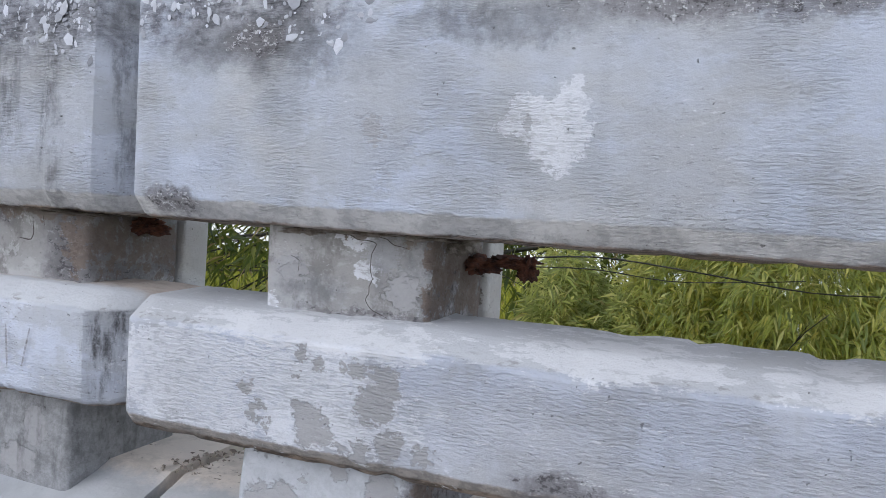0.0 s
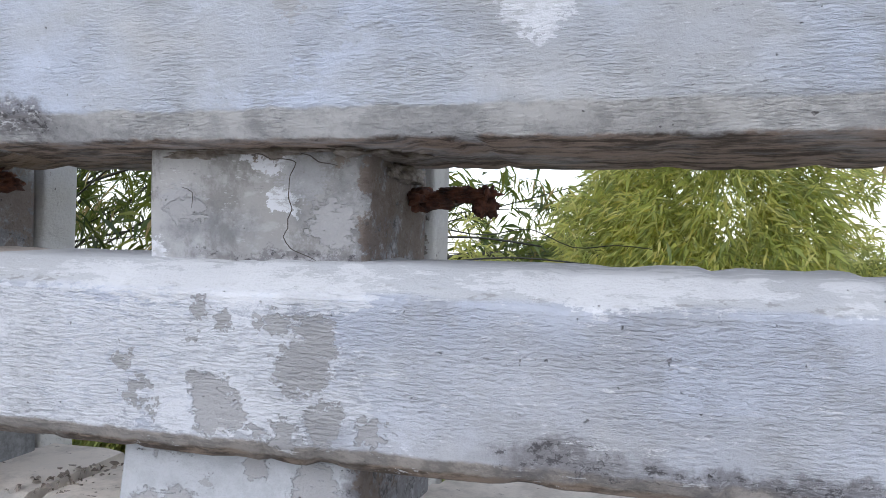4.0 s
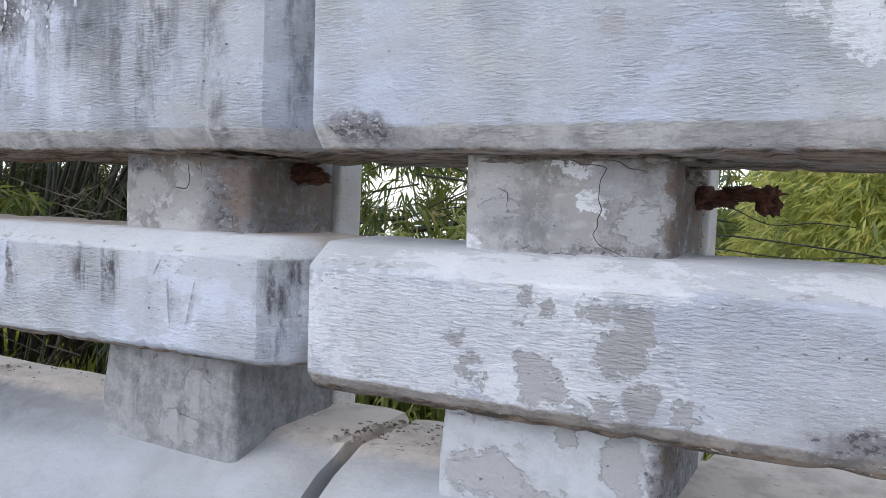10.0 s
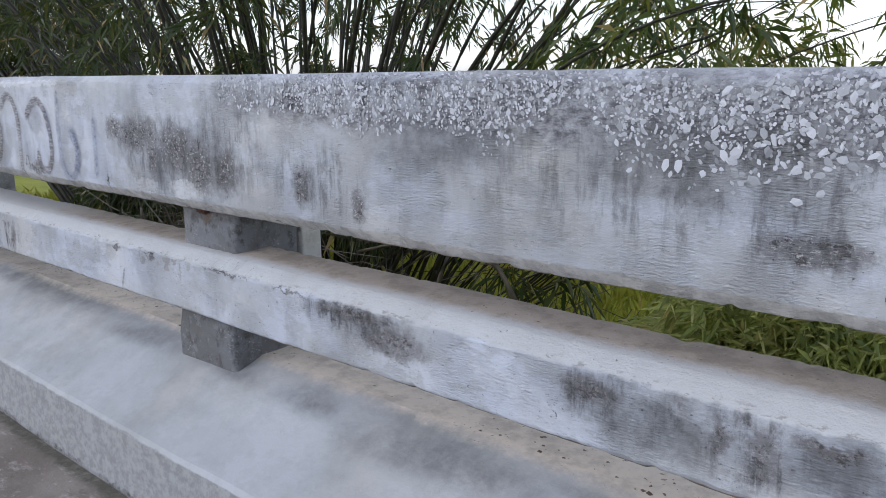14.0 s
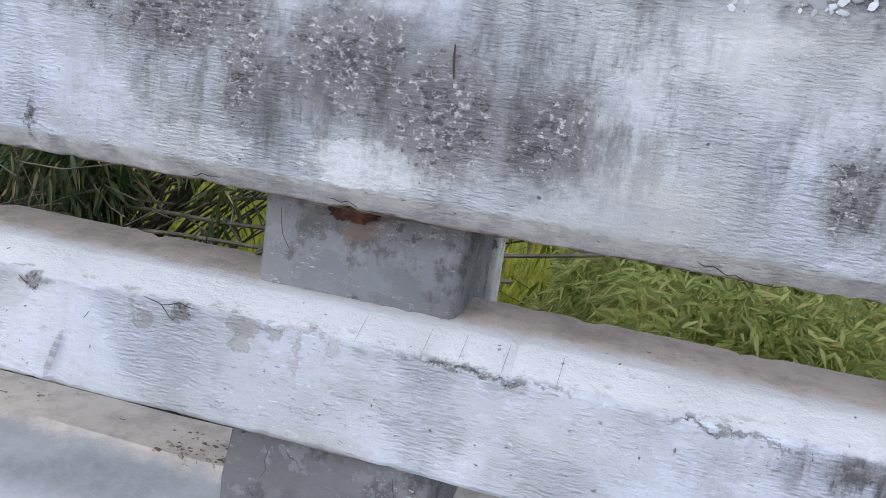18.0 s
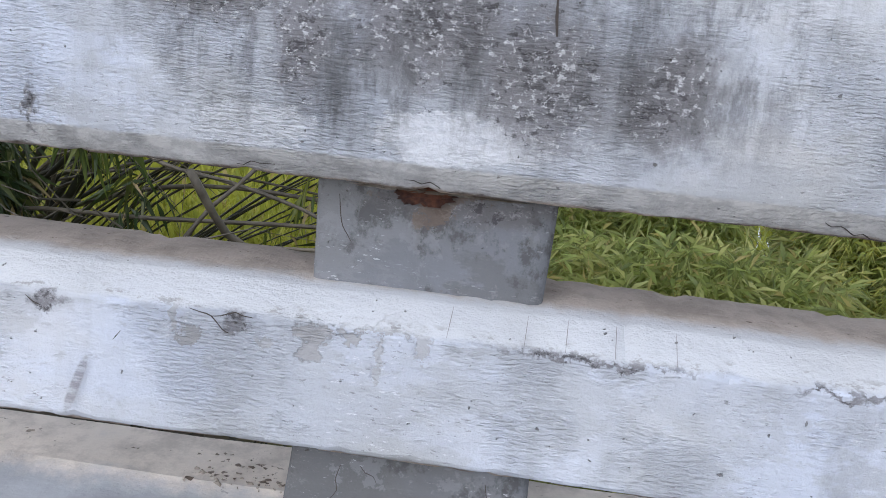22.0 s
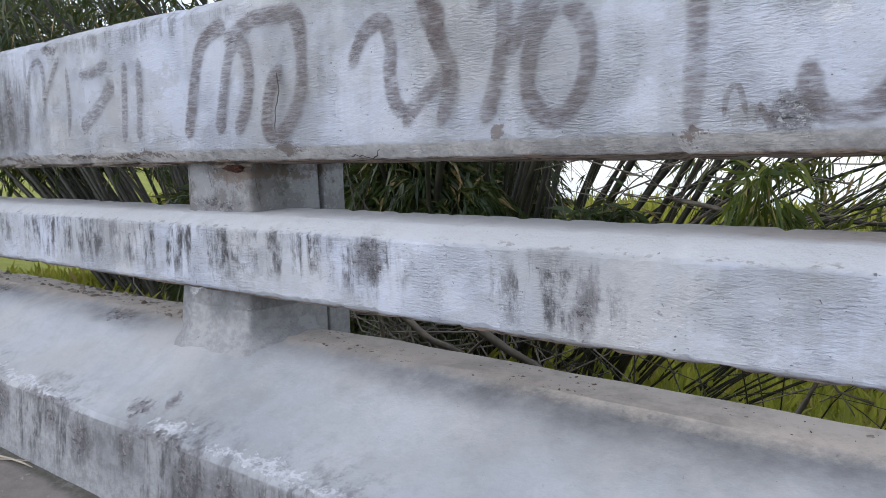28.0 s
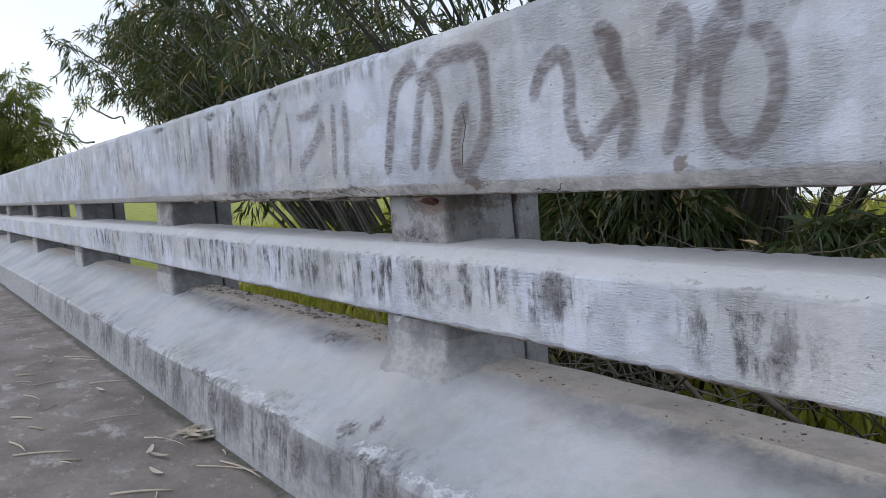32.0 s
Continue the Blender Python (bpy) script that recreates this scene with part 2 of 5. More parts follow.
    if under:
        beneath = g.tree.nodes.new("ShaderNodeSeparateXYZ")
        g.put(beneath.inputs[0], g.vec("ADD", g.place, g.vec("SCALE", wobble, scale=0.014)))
        # Ragged brown below the height under[0], across the underside.
        browned = g.math("MULTIPLY", g.ramp(beneath.outputs[2], under[0] + 0.0025, under[0] - 0.0015), g.ramp(g.noise(11, 6, 0.7, (0.5, 1, 1)), 0.34, 0.52, 0.45, 1.0))
        colour = g.mix(browned, colour, g.mix(g.ramp(g.noise(60, 5, 0.7, (0.35, 1, 1)), 0.40, 0.60), [c * 0.7 for c in under[1]], [c * 2.6 for c in under[1]]))
    runs = g.math("MULTIPLY", g.ramp(g.noise(30, 5, 0.68, (1, 1, 0.12), at=g.vec("ADD", g.place, g.vec("SCALE", jag, scale=0.006))), 0.43, 0.58), g.ramp(g.noise(26, 6, 0.78, (1, 1, 0.6)), 0.38, 0.60, 0.0, 1))
    if drips:
        colour = g.mix(g.math("MULTIPLY", blobs(g, at, drips, 0.45), g.math("MULTIPLY", runs, soil)), colour, (0.085, 0.085, 0.09))
    if rust:
        colour = g.mix(g.math("MULTIPLY", flaky(g, blobs(g, at, rust, 0.9), grit, 1.2, 0.5, 0.75), 0.7), colour, g.mix(flakes, (0.09, 0.064, 0.05), (0.23, 0.175, 0.14)))
    if crest:
        colour = g.mix(g.math("MULTIPLY", brow, 0.8), colour, g.mix(mottle, [c * 0.9 for c in crest[1]], [c * 1.1 for c in crest[1]]))
        colour = g.mix(g.math("MULTIPLY", g.math("MULTIPLY", brow, g.ramp(top.outputs[2], crest[0] + 0.010, crest[0] + 0.003)), g.ramp(flakes, 0.55, 0.62, 0, 0.6)), colour, (0.22, 0.205, 0.20))
    if chalk:
        colour = g.mix(g.math("MULTIPLY", flaky(g, blobs(g, at, chalk, 0.7), g.noise(42, 7, 0.78, (0.4, 1, 1.8)), 1.9), 0.62), colour, (0.66, 0.665, 0.69))
    if dust:
        y = g.tree.nodes.new("ShaderNodeSeparateXYZ")
        g.put(y.inputs[0], at)
        lie = g.math("MULTIPLY", g.ramp(y.outputs[1], dust[0], dust[1]), g.ramp(y.outputs[2], dust[2], dust[2] + 0.02))
        if not dust[4]:
            lie = g.math("MULTIPLY", lie, g.ramp(y.outputs[0], -3.2, -2.7, 0.15, 1.0))
        crumbs = g.noise(95, 4, 0.7, (0.5, 1, 1))
        grime = g.ramp(y.outputs[0], -2.7, -3.5, 0, dust[4])
        soilt = g.mix(grime, g.mix(g.ramp(mottle, 0.42, 0.66), dust[3], [c * 0.72 for c in dust[3]]), g.mix(flakes, (0.14, 0.125, 0.115), (0.36, 0.34, 0.32)))
        colour = g.mix(g.math("MULTIPLY", lie, g.ramp(mottle, 0.2, 0.45, 0.7, 0.97)), colour, g.mix(g.ramp(crumbs, 0.65, 0.72), soilt, (0.13, 0.095, 0.075)))
    pits = g.ramp(g.noise(120, 2, 0.5), 0.735, 0.765, 0, 0.7 * grain)
    colour = g.mix(pits, colour, (0.09, 0.08, 0.075))
    relief = g.math("MULTIPLY", g.math("MULTIPLY", g.ramp(ridges, 0.3, 0.72), lines), 0.32)
    height = g.math("ADD", relief, g.math("MULTIPLY", g.math("ADD", g.math("MULTIPLY", fine, 0.08), g.math("ADD", g.math("MULTIPLY", mottle, 0.8), g.math("MULTIPLY", flakes, 0.22))), 0.25 + 0.6 * grain))
    if grey:
        height = g.math("SUBTRACT", height, g.math("MULTIPLY", blobs(g, at, grey, 0.3), 0.1))
    if flaked is not None:
        height = g.math("SUBTRACT", height, g.math("MULTIPLY", flaked, 0.16))
    normal = g.bump(g.math("SUBTRACT", height, g.math("MULTIPLY", pits, 0.8)), 1.0, 0.008)
    return g.set(colour, g.ramp(mottle, 0.3, 0.7, 0.72, 0.92), normal, Specular_IOR_Level=0.25)


UPPER_MARKS = dict(
    fleck=0.75,
    white=[(0.532, 0.775, 0.020, 0.026), (0.562, 0.755, 0.030, 0.034), (0.512, 0.762, 0.012, 0.008), (0.575, 0.79, 0.016, 0.02), (-2.28, 0.687, 0.05, 0.020), (-2.125, 0.695, 0.055, 0.024), (-2.065, 0.697, 0.04, 0.018), (-2.86, 0.79, 0.014, 0.012), (-3.0, 0.93, 0.3, 0.008)],
    grey=[(0.357, 0.757, 0.013, 0.015), (0.53, 0.767, 0.005, 0.009), (-2.95, 0.69, 0.02, 0.012)],
    dark=[(-2.32, 0.81, 0.10, 0.045), (-2.245, 0.775, 0.03, 0.07), (-2.14, 0.79, 0.08, 0.06), (-2.045, 0.75, 0.06, 0.065), (-1.945, 0.748, 0.045, 0.05), (-1.69, 0.74, 0.03, 0.045), (-1.53, 0.71, 0.02, 0.04), (-0.5, 0.82, 0.035, 0.04),
          (-0.75, 0.74, 0.07, 0.025), (0.2, 0.86, 0.05, 0.02), (0.75, 0.885, 0.2, 0.025), (0.085, 0.668, 0.05, 0.016), (-2.9, 0.69, 0.04, 0.02), (-4.93, 0.75, 0.05, 0.07), (-4.85, 0.78, 0.035, 0.09), (-5.14, 0.80, 0.02, 0.11), (-5.12, 0.915, 0.05, 0.014), (-4.91, 0.905, 0.015, 0.02), (-4.60, 0.92, 0.05, 0.012), (-5.7, 0.92, 0.08, 0.012), (-2.42, 0.825, 0.05, 0.03), (-2.482, 0.681, 0.004, 0.022)],
    drips=[(-0.125, 0.76, 0.022, 0.13), (-0.24, 0.80, 0.07, 0.12), (-0.021, 0.80, 0.015, 0.14), (-0.75, 0.80, 0.5, 0.09), (-1.65, 0.75, 0.13, 0.07), (-2.2, 0.77, 0.2, 0.09), (-1.93, 0.80, 0.12, 0.1),
           (-4.9, 0.80, 0.25, 0.13), (-5.4, 0.84, 0.3, 0.09), (-6.3, 0.84, 0.5, 0.09), (-7.6, 0.84, 0.6, 0.09), (-2.482, 0.685, 0.010, 0.025), (1.4, 0.8, 0.3, 0.1), (-4.2, 0.92, 0.4, 0.02)],
    gravel=[(-0.55, 0.895, 0.6, 0.06), (-1.25, 0.90, 0.65, 0.05), (0.17, 0.89, 0.16, 0.05)],
    smudge=[(0.22, 0.85, 0.12, 0.03), (0.5, 0.87, 0.1, 0.02), (-0.60, 0.825, 0.035, 0.05), (-0.9, 0.82, 0.14, 0.05), (-0.33, 0.82, 0.05, 0.06), (-1.35, 0.835, 0.15, 0.04), (-1.96, 0.75, 0.06, 0.05), (-2.2, 0.745, 0.05, 0.045), (-2.08, 0.79, 0.10, 0.05), (-4.86, 0.76, 0.10, 0.09)],
    # band: grey of the lower bevel, its shade and bounced light set in the colour
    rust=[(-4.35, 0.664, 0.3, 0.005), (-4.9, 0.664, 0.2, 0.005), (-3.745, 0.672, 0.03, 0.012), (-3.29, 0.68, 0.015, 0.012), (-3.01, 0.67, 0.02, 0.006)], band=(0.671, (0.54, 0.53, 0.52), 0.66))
LOWER_MARKS = dict(
    islands=[(0.301, 0.425, 0.024, 0.023), (0.285, 0.443, 0.010, 0.010), (0.318, 0.415, 0.012, 0.010), (0.378, 0.458, 0.026, 0.020), (0.388, 0.486, 0.018, 0.022), (0.361, 0.408, 0.009, 0.015), (0.339, 0.404, 0.008, 0.007), (0.397, 0.417, 0.013, 0.018), (0.438, 0.412, 0.010, 0.014),
             (0.281, 0.507, 0.007, 0.009), (0.302, 0.497, 0.006, 0.010), (0.340, 0.498, 0.006, 0.009), (0.359, 0.493, 0.010, 0.013), (0.274, 0.481, 0.006, 0.004), (0.209, 0.458, 0.011, 0.008), (0.223, 0.430, 0.009, 0.012), (0.238, 0.414, 0.004, 0.008),
             (-2.329, 0.493, 0.010, 0.014), (-2.221, 0.511, 0.017, 0.010), (-2.221, 0.496, 0.010, 0.010), (-2.19, 0.517, 0.012, 0.006), (-2.155, 0.522, 0.03, 0.003)],
    white=[(0.13, 0.455, 0.14, 0.07), (0.29, 0.455, 0.13, 0.06), (0.41, 0.43, 0.03, 0.02), (0.33, 0.52, 0.12, 0.014), (0.626, 0.532, 0.06, 0.009), (0.86, 0.530, 0.1, 0.010)],
    grey=[(-2.158, 0.495, 0.004, 0.022), (-2.262, 0.497, 0.010, 0.006), (-2.346, 0.512, 0.004, 0.016), (-2.12, 0.512, 0.006, 0.012)],
    dark=[(0.59, 0.405, 0.06, 0.018), (-1.97, 0.520, 0.10, 0.0035), (-1.74, 0.516, 0.07, 0.003), (-1.56, 0.505, 0.12, 0.02), (-1.45, 0.47, 0.09, 0.03), (-2.29, 0.512, 0.016, 0.008), (-2.465, 0.511, 0.018, 0.008), (-1.04, 0.492, 0.055, 0.022), (-0.845, 0.475, 0.012, 0.03), (-0.785, 0.468, 0.022, 0.04), (-0.71, 0.50, 0.05, 0.012), (-0.531, 0.49, 0.009, 0.03), (-0.487, 0.485, 0.009, 0.028), (-3.55, 0.485, 0.04, 0.045), (-3.15, 0.45, 0.02, 0.045), (0.8, 0.40, 0.2, 0.012)],
    drips=[(-1.03, 0.485, 0.06, 0.04), (-0.93, 0.48, 0.05, 0.04), (-0.80, 0.47, 0.07, 0.055), (-0.535, 0.49, 0.02, 0.035), (-0.487, 0.485, 0.018, 0.035), (-0.3, 0.49, 0.06, 0.035), (-1.58, 0.5, 0.12, 0.03), (-3.55, 0.48, 0.08, 0.06), (-4.1, 0.48, 0.28, 0.06), (-4.6, 0.48, 0.25, 0.06), (-5.2, 0.48, 0.35, 0.06),
           (-6.0, 0.48, 0.3, 0.06), (-6.9, 0.48, 0.4, 0.06), (-3.2, 0.46, 0.1, 0.05), (-3.75, 0.49, 0.12, 0.05), (-0.02, 0.47, 0.025, 0.07)], soil=1.0,
    smudge=[(-0.93, 0.475, 0.16, 0.045), (-0.70, 0.47, 0.10, 0.04), (-1.5, 0.49, 0.12, 0.03)],
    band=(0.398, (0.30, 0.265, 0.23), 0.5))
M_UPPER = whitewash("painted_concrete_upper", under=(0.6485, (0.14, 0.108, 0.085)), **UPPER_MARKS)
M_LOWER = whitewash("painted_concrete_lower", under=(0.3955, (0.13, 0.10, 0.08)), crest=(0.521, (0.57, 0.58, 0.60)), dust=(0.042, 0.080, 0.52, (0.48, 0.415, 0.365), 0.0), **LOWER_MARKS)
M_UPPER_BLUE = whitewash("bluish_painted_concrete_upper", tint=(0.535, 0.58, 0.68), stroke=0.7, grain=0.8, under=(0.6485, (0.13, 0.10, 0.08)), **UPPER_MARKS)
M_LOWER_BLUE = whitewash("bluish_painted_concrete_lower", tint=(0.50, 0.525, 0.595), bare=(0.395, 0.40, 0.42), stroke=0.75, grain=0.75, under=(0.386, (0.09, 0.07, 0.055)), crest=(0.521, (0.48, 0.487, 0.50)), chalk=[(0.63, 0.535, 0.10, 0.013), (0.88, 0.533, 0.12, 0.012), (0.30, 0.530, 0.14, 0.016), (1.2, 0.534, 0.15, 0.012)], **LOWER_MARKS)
M_POST = whitewash("painted_concrete_post", tint=(0.41, 0.405, 0.405), bare=(0.295, 0.285, 0.275), stroke=0.12, grain=0.9, patchy=0.55,
                   white=[(0.325, 0.598, 0.020, 0.014), (0.19, 0.55, 0.02, 0.012), (0.31, 0.635, 0.03, 0.006)], grey=[(0.345, 0.62, 0.025, 0.02), (0.22, 0.60, 0.02, 0.012)],
                   dark=[(0.33, 0.548, 0.1, 0.006), (0.41, 0.58, 0.008, 0.08), (0.41, 0.33, 0.012, 0.06)], stains=0.65, smudge=[(0.37, 0.62, 0.03, 0.03), (0.25, 0.575, 0.03, 0.02), (0.412, 0.58, 0.012, 0.09), (0.425, 0.33, 0.015, 0.08)],
                   islands=[(0.235, 0.374, 0.03, 0.007), (0.315, 0.364, 0.014, 0.011), (0.235, 0.310, 0.05, 0.024), (0.375, 0.345, 0.022, 0.03), (0.27, 0.345, 0.007, 0.005), (0.225, 0.59, 0.018, 0.012), (0.375, 0.578, 0.022, 0.024), (0.30, 0.295, 0.03, 0.012)],
                   rust=[(0.39, 0.64, 0.02, 0.01), (0.30, 0.645, 0.06, 0.006), (0.409, 0.60, 0.010, 0.05), (0.414, 0.55, 0.012, 0.08), (0.42, 0.36, 0.012, 0.03)], band=(0.43, (0.50, 0.52, 0.56), 0.86))
POST_MARKS = dict(stroke=0.1, grain=1.0, patchy=0.6, stains=0.85, bareness=(0.36, 0.62),
                        white=[(-4.11, 0.36, 0.03, 0.05), (-6.0, 0.35, 0.06, 0.04), (-0.33, 0.25, 0.06, 0.03), (-0.12, 0.26, 0.06, 0.03), (-0.22, 0.235, 0.08, 0.015)],
                        dark=[(-0.15, 0.56, 0.05, 0.02), (-0.15, 0.60, 0.04, 0.05), (-2.1, 0.63, 0.1, 0.015), (-0.3, 0.63, 0.05, 0.014), (-4.1, 0.30, 0.05, 0.03)],
                        rust=[(-0.10, 0.58, 0.012, 0.08), (-2.125, 0.637, 0.05, 0.008), (-2.13, 0.625, 0.022, 0.018), (-3.98, 0.625, 0.06, 0.03), (-0.128, 0.605, 0.032, 0.05), (-0.2, 0.64, 0.1, 0.010), (-6.0, 0.62, 0.04, 0.03)])
M_POST_BARE = whitewash("bare_concrete_post", tint=(0.30, 0.305, 0.315), bare=(0.19, 0.188, 0.185), **POST_MARKS)
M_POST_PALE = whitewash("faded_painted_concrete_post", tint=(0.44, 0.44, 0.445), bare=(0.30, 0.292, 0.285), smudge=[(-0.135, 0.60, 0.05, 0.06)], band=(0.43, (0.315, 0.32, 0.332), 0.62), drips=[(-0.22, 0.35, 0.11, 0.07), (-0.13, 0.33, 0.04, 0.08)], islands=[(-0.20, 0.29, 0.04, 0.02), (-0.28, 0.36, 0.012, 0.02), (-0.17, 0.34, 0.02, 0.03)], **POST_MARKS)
M_POST_SLATE = whitewash("slate_grey_concrete_post", tint=(0.215, 0.22, 0.235), bare=(0.135, 0.136, 0.14), **POST_MARKS)
# Smudges at x + 0.228 paint both soot and shade on the posts' right sides.
M_POST_FOOT = whitewash("half_painted_concrete_post", tint=(0.36, 0.362, 0.37), bare=(0.23, 0.225, 0.22), stroke=0.1, grain=1.0, patchy=0.6, stains=0.7, white=[(-4.11, 0.40, 0.03, 0.03)],
                        dark=[(-4.05, 0.56, 0.1, 0.02), (-4.0, 0.63, 0.1, 0.014)], rust=[(-3.98, 0.625, 0.06, 0.03), (-6.0, 0.62, 0.04, 0.03)], smudge=[(x + 0.228, z, 0.025, 0.09) for x in (-6.11, -8.03, -9.95) for z in (0.36, 0.56)] + [(-3.96, 0.40, 0.04, 0.05), (-4.14, 0.33, 0.02, 0.06), (-4.0, 0.35, 0.05, 0.03)], band=(0.350, (0.40, 0.405, 0.415), 0.75))
M_KERB = whitewash("painted_concrete_kerb", smoky=(0.28, 0.70, 0.30, 0.80), tint=(0.47, 0.48, 0.50), bare=(0.33, 0.34, 0.35), stroke=0.04, bareness=(0.36, 0.6), grain=0.15, soil=0.95, patchy=0.12, stains=0.12,
                   white=[(-3.92, 0.172, 0.06, 0.006), (-3.6, 0.166, 0.2, 0.003), (-0.79, 0.15, 0.04, 0.006), (-4.6, 0.167, 0.3, 0.003)],
                   dark=[(x, 0.155, 0.13, 0.010) for x in (-3.9, -4.35, -4.9, -5.6, -6.4)] + [(x, 0.002, 0.22, 0.012) for x in (-2.1, -2.5, -2.9, -3.3)] + [(x, 0.10, 0.05, 0.05) for x in (-3.5, -3.72, -4.2, -4.6, -5.3)] + [(-3.82, 0.10, 0.06, 0.06), (-4.03, 0.12, 0.025, 0.05), (-4.33, 0.12, 0.04, 0.03), (-4.58, 0.115, 0.05, 0.045), (-4.79, 0.10, 0.03, 0.055), (-5.13, 0.10, 0.07, 0.05), (-5.37, 0.10, 0.03, 0.06), (-5.8, 0.10, 0.06, 0.05), (-6.58, 0.08, 0.08, 0.07), (-7.4, 0.08, 0.1, 0.06), (-3.985, 0.195, 0.018, 0.010), (-4.06, 0.182, 0.02, 0.006), (-5.24, 0.279, 0.13, 0.008), (-5.86, 0.279, 0.12, 0.008), (-4.49, 0.279, 0.07, 0.008), (-0.2, 0.17, 0.10, 0.014), (-1.2, 0.15, 0.2, 0.014), (-4.05, 0.178, 0.04, 0.006)],
                   smudge=[(-1.35, 0.256, 0.24, 0.022), (-0.65, 0.264, 0.22, 0.016), (-0.76, 0.245, 0.04, 0.018), (-1.0, 0.274, 0.14, 0.008), (-1.75, 0.262, 0.1, 0.014), (-2.45, 0.262, 0.16, 0.014), (-2.05, 0.265, 0.12, 0.012), (-3.2, 0.279, 0.55, 0.015), (-4.5, 0.278, 0.18, 0.014), (-5.4, 0.276, 0.5, 0.016), (-3.85, 0.09, 0.05, 0.07), (-3.72, 0.08, 0.10, 0.06), (-3.5, 0.10, 0.10, 0.05)] + [(x, 0.07 + 0.04 * math.sin(x * 9), 0.09, 0.05) for x in (-4.05, -4.65, -5.1, -5.5, -6.1, -6.8, -7.6)],
                   drips=[(x, 0.095, 0.22, 0.08) for x in (-3.5, -3.87, -4.35, -4.75, -5.2, -5.7, -6.2, -7.1, -8.2)],
                   dust=(0.075, 0.115, 0.25, (0.80, 0.725, 0.65), 0.45), band=(0.152, (0.33, 0.337, 0.35), 0.66))

g = Graph("faded_brown_spray")
edge = g.tree.nodes.new("ShaderNodeAttribute")
edge.attribute_name = "across"
wear = g.noise(70, 5, 0.7, (0.45, 1, 3.2))
fade = g.ramp(g.noise(6, 4, 0.6), 0.35, 0.65, 1.0, 0.62)
cover = g.math("MULTIPLY", g.math("MULTIPLY", g.ramp(edge.outputs["Fac"], 0.03, 0.52), fade), g.ramp(wear, 0.41, 0.61, 0.70, 0.20))
M_SPRAY = g.set((0.155, 0.125, 0.125), 0.85, Alpha=cover)
g = Graph("nearly_gone_brown_spray")
edge = g.tree.nodes.new("ShaderNodeAttribute")
edge.attribute_name = "across"
wear = g.noise(70, 5, 0.7, (0.6, 1, 2.4))
M_SPRAY_FAINT = g.set((0.17, 0.145, 0.15), 0.85, Alpha=g.math("MULTIPLY", g.ramp(edge.outputs["Fac"], 0.04, 0.6), g.ramp(wear, 0.38, 0.64, 0.48, 0.12)))
g = Graph("faded_blue_spray")
edge = g.tree.nodes.new("ShaderNodeAttribute")
edge.attribute_name = "across"
wear = g.noise(60, 6, 0.75, (0.8, 1, 1.6))
M_SPRAY_BLUE = g.set((0.20, 0.235, 0.36), 0.85, Alpha=g.math("MULTIPLY", g.ramp(edge.outputs["Fac"], 0.0, 0.8), g.ramp(wear, 0.3, 0.6, 0.62, 0.2)))
g = Graph("crack_shadow")
M_CRACK = g.set((0.06, 0.05, 0.045), 0.95)
g = Graph("hairline_crack")
M_HAIRLINE = g.set((0.24, 0.23, 0.225), 0.95)
g = Graph("rusted_iron")
n1, n2 = g.noise(60, 6, 0.7), g.noise(220, 4, 0.6)
M_RUST = g.set(g.mix(g.ramp(n1, 0.35, 0.65), (0.035, 0.013, 0.010), g.mix(n2, (0.10, 0.032, 0.018), (0.17, 0.065, 0.035))), 0.9, g.bump(n1, 1.0, 0.006))
g = Graph("washed_pebble")
M_PEBBLE = g.set(g.mix(g.random(), (0.24, 0.25, 0.28), (0.64, 0.66, 0.73)), 0.8, g.bump(g.noise(300, 3, 0.6), 0.4, 0.002))
g = Graph("washed_gravel")
M_GRAVEL = g.set(g.mix(g.island(), (0.24, 0.25, 0.28), (0.64, 0.66, 0.73)), 0.8, g.bump(g.noise(300, 3, 0.6), 0.4, 0.002))


g = Graph("old_brown_mortar")
n1, n2 = g.noise(40, 6, 0.7), g.noise(160, 4, 0.7)
M_MORTAR = g.set(g.mix(g.ramp(n1, 0.35, 0.65), (0.13, 0.105, 0.085), g.mix(n2, (0.24, 0.205, 0.18), (0.36, 0.33, 0.30))), 0.92, g.bump(n2, 0.8, 0.004))


def leaf_material(name, dark, mid, light, through=0.5, dead=(0.40, 0.29, 0.14), sprays=0.0):
    g = Graph(name)
    r = g.island()
    tone = g.mix(g.ramp(r, 0.08, 0.72), dark, g.mix(g.ramp(r, 0.6, 1.0), mid, light))
    tone = g.mix(g.ramp(r, 0.935, 0.94), tone, dead)
    if sprays:
        tone = g.mix(g.ramp(g.noise(8, 3, 0.6), 0.50, 0.64, 0, sprays), tone, dark)
        tone = g.mix(g.ramp(g.noise(5, 3, 0.6), 0.46, 0.36, 0, sprays * 0.6), tone, dead)
    g.set(tone, 0.40, Specular_IOR_Level=0.5)
    tr = g.tree.nodes.new("ShaderNodeBsdfTranslucent")
    g.put(tr.inputs[0], g.mix(0.5, tone, (light[0] * 1.3, light[1] * 1.3, light[2]), "MIX"))
    mixer = g.tree.nodes.new("ShaderNodeMixShader")
    mixer.inputs[0].default_value = through
    g.tree.links.new(g.shader.outputs[0], mixer.inputs[1])
    g.tree.links.new(tr.outputs[0], mixer.inputs[2])
    g.tree.links.new(mixer.outputs[0], g.out.inputs[0])
    return g.mat


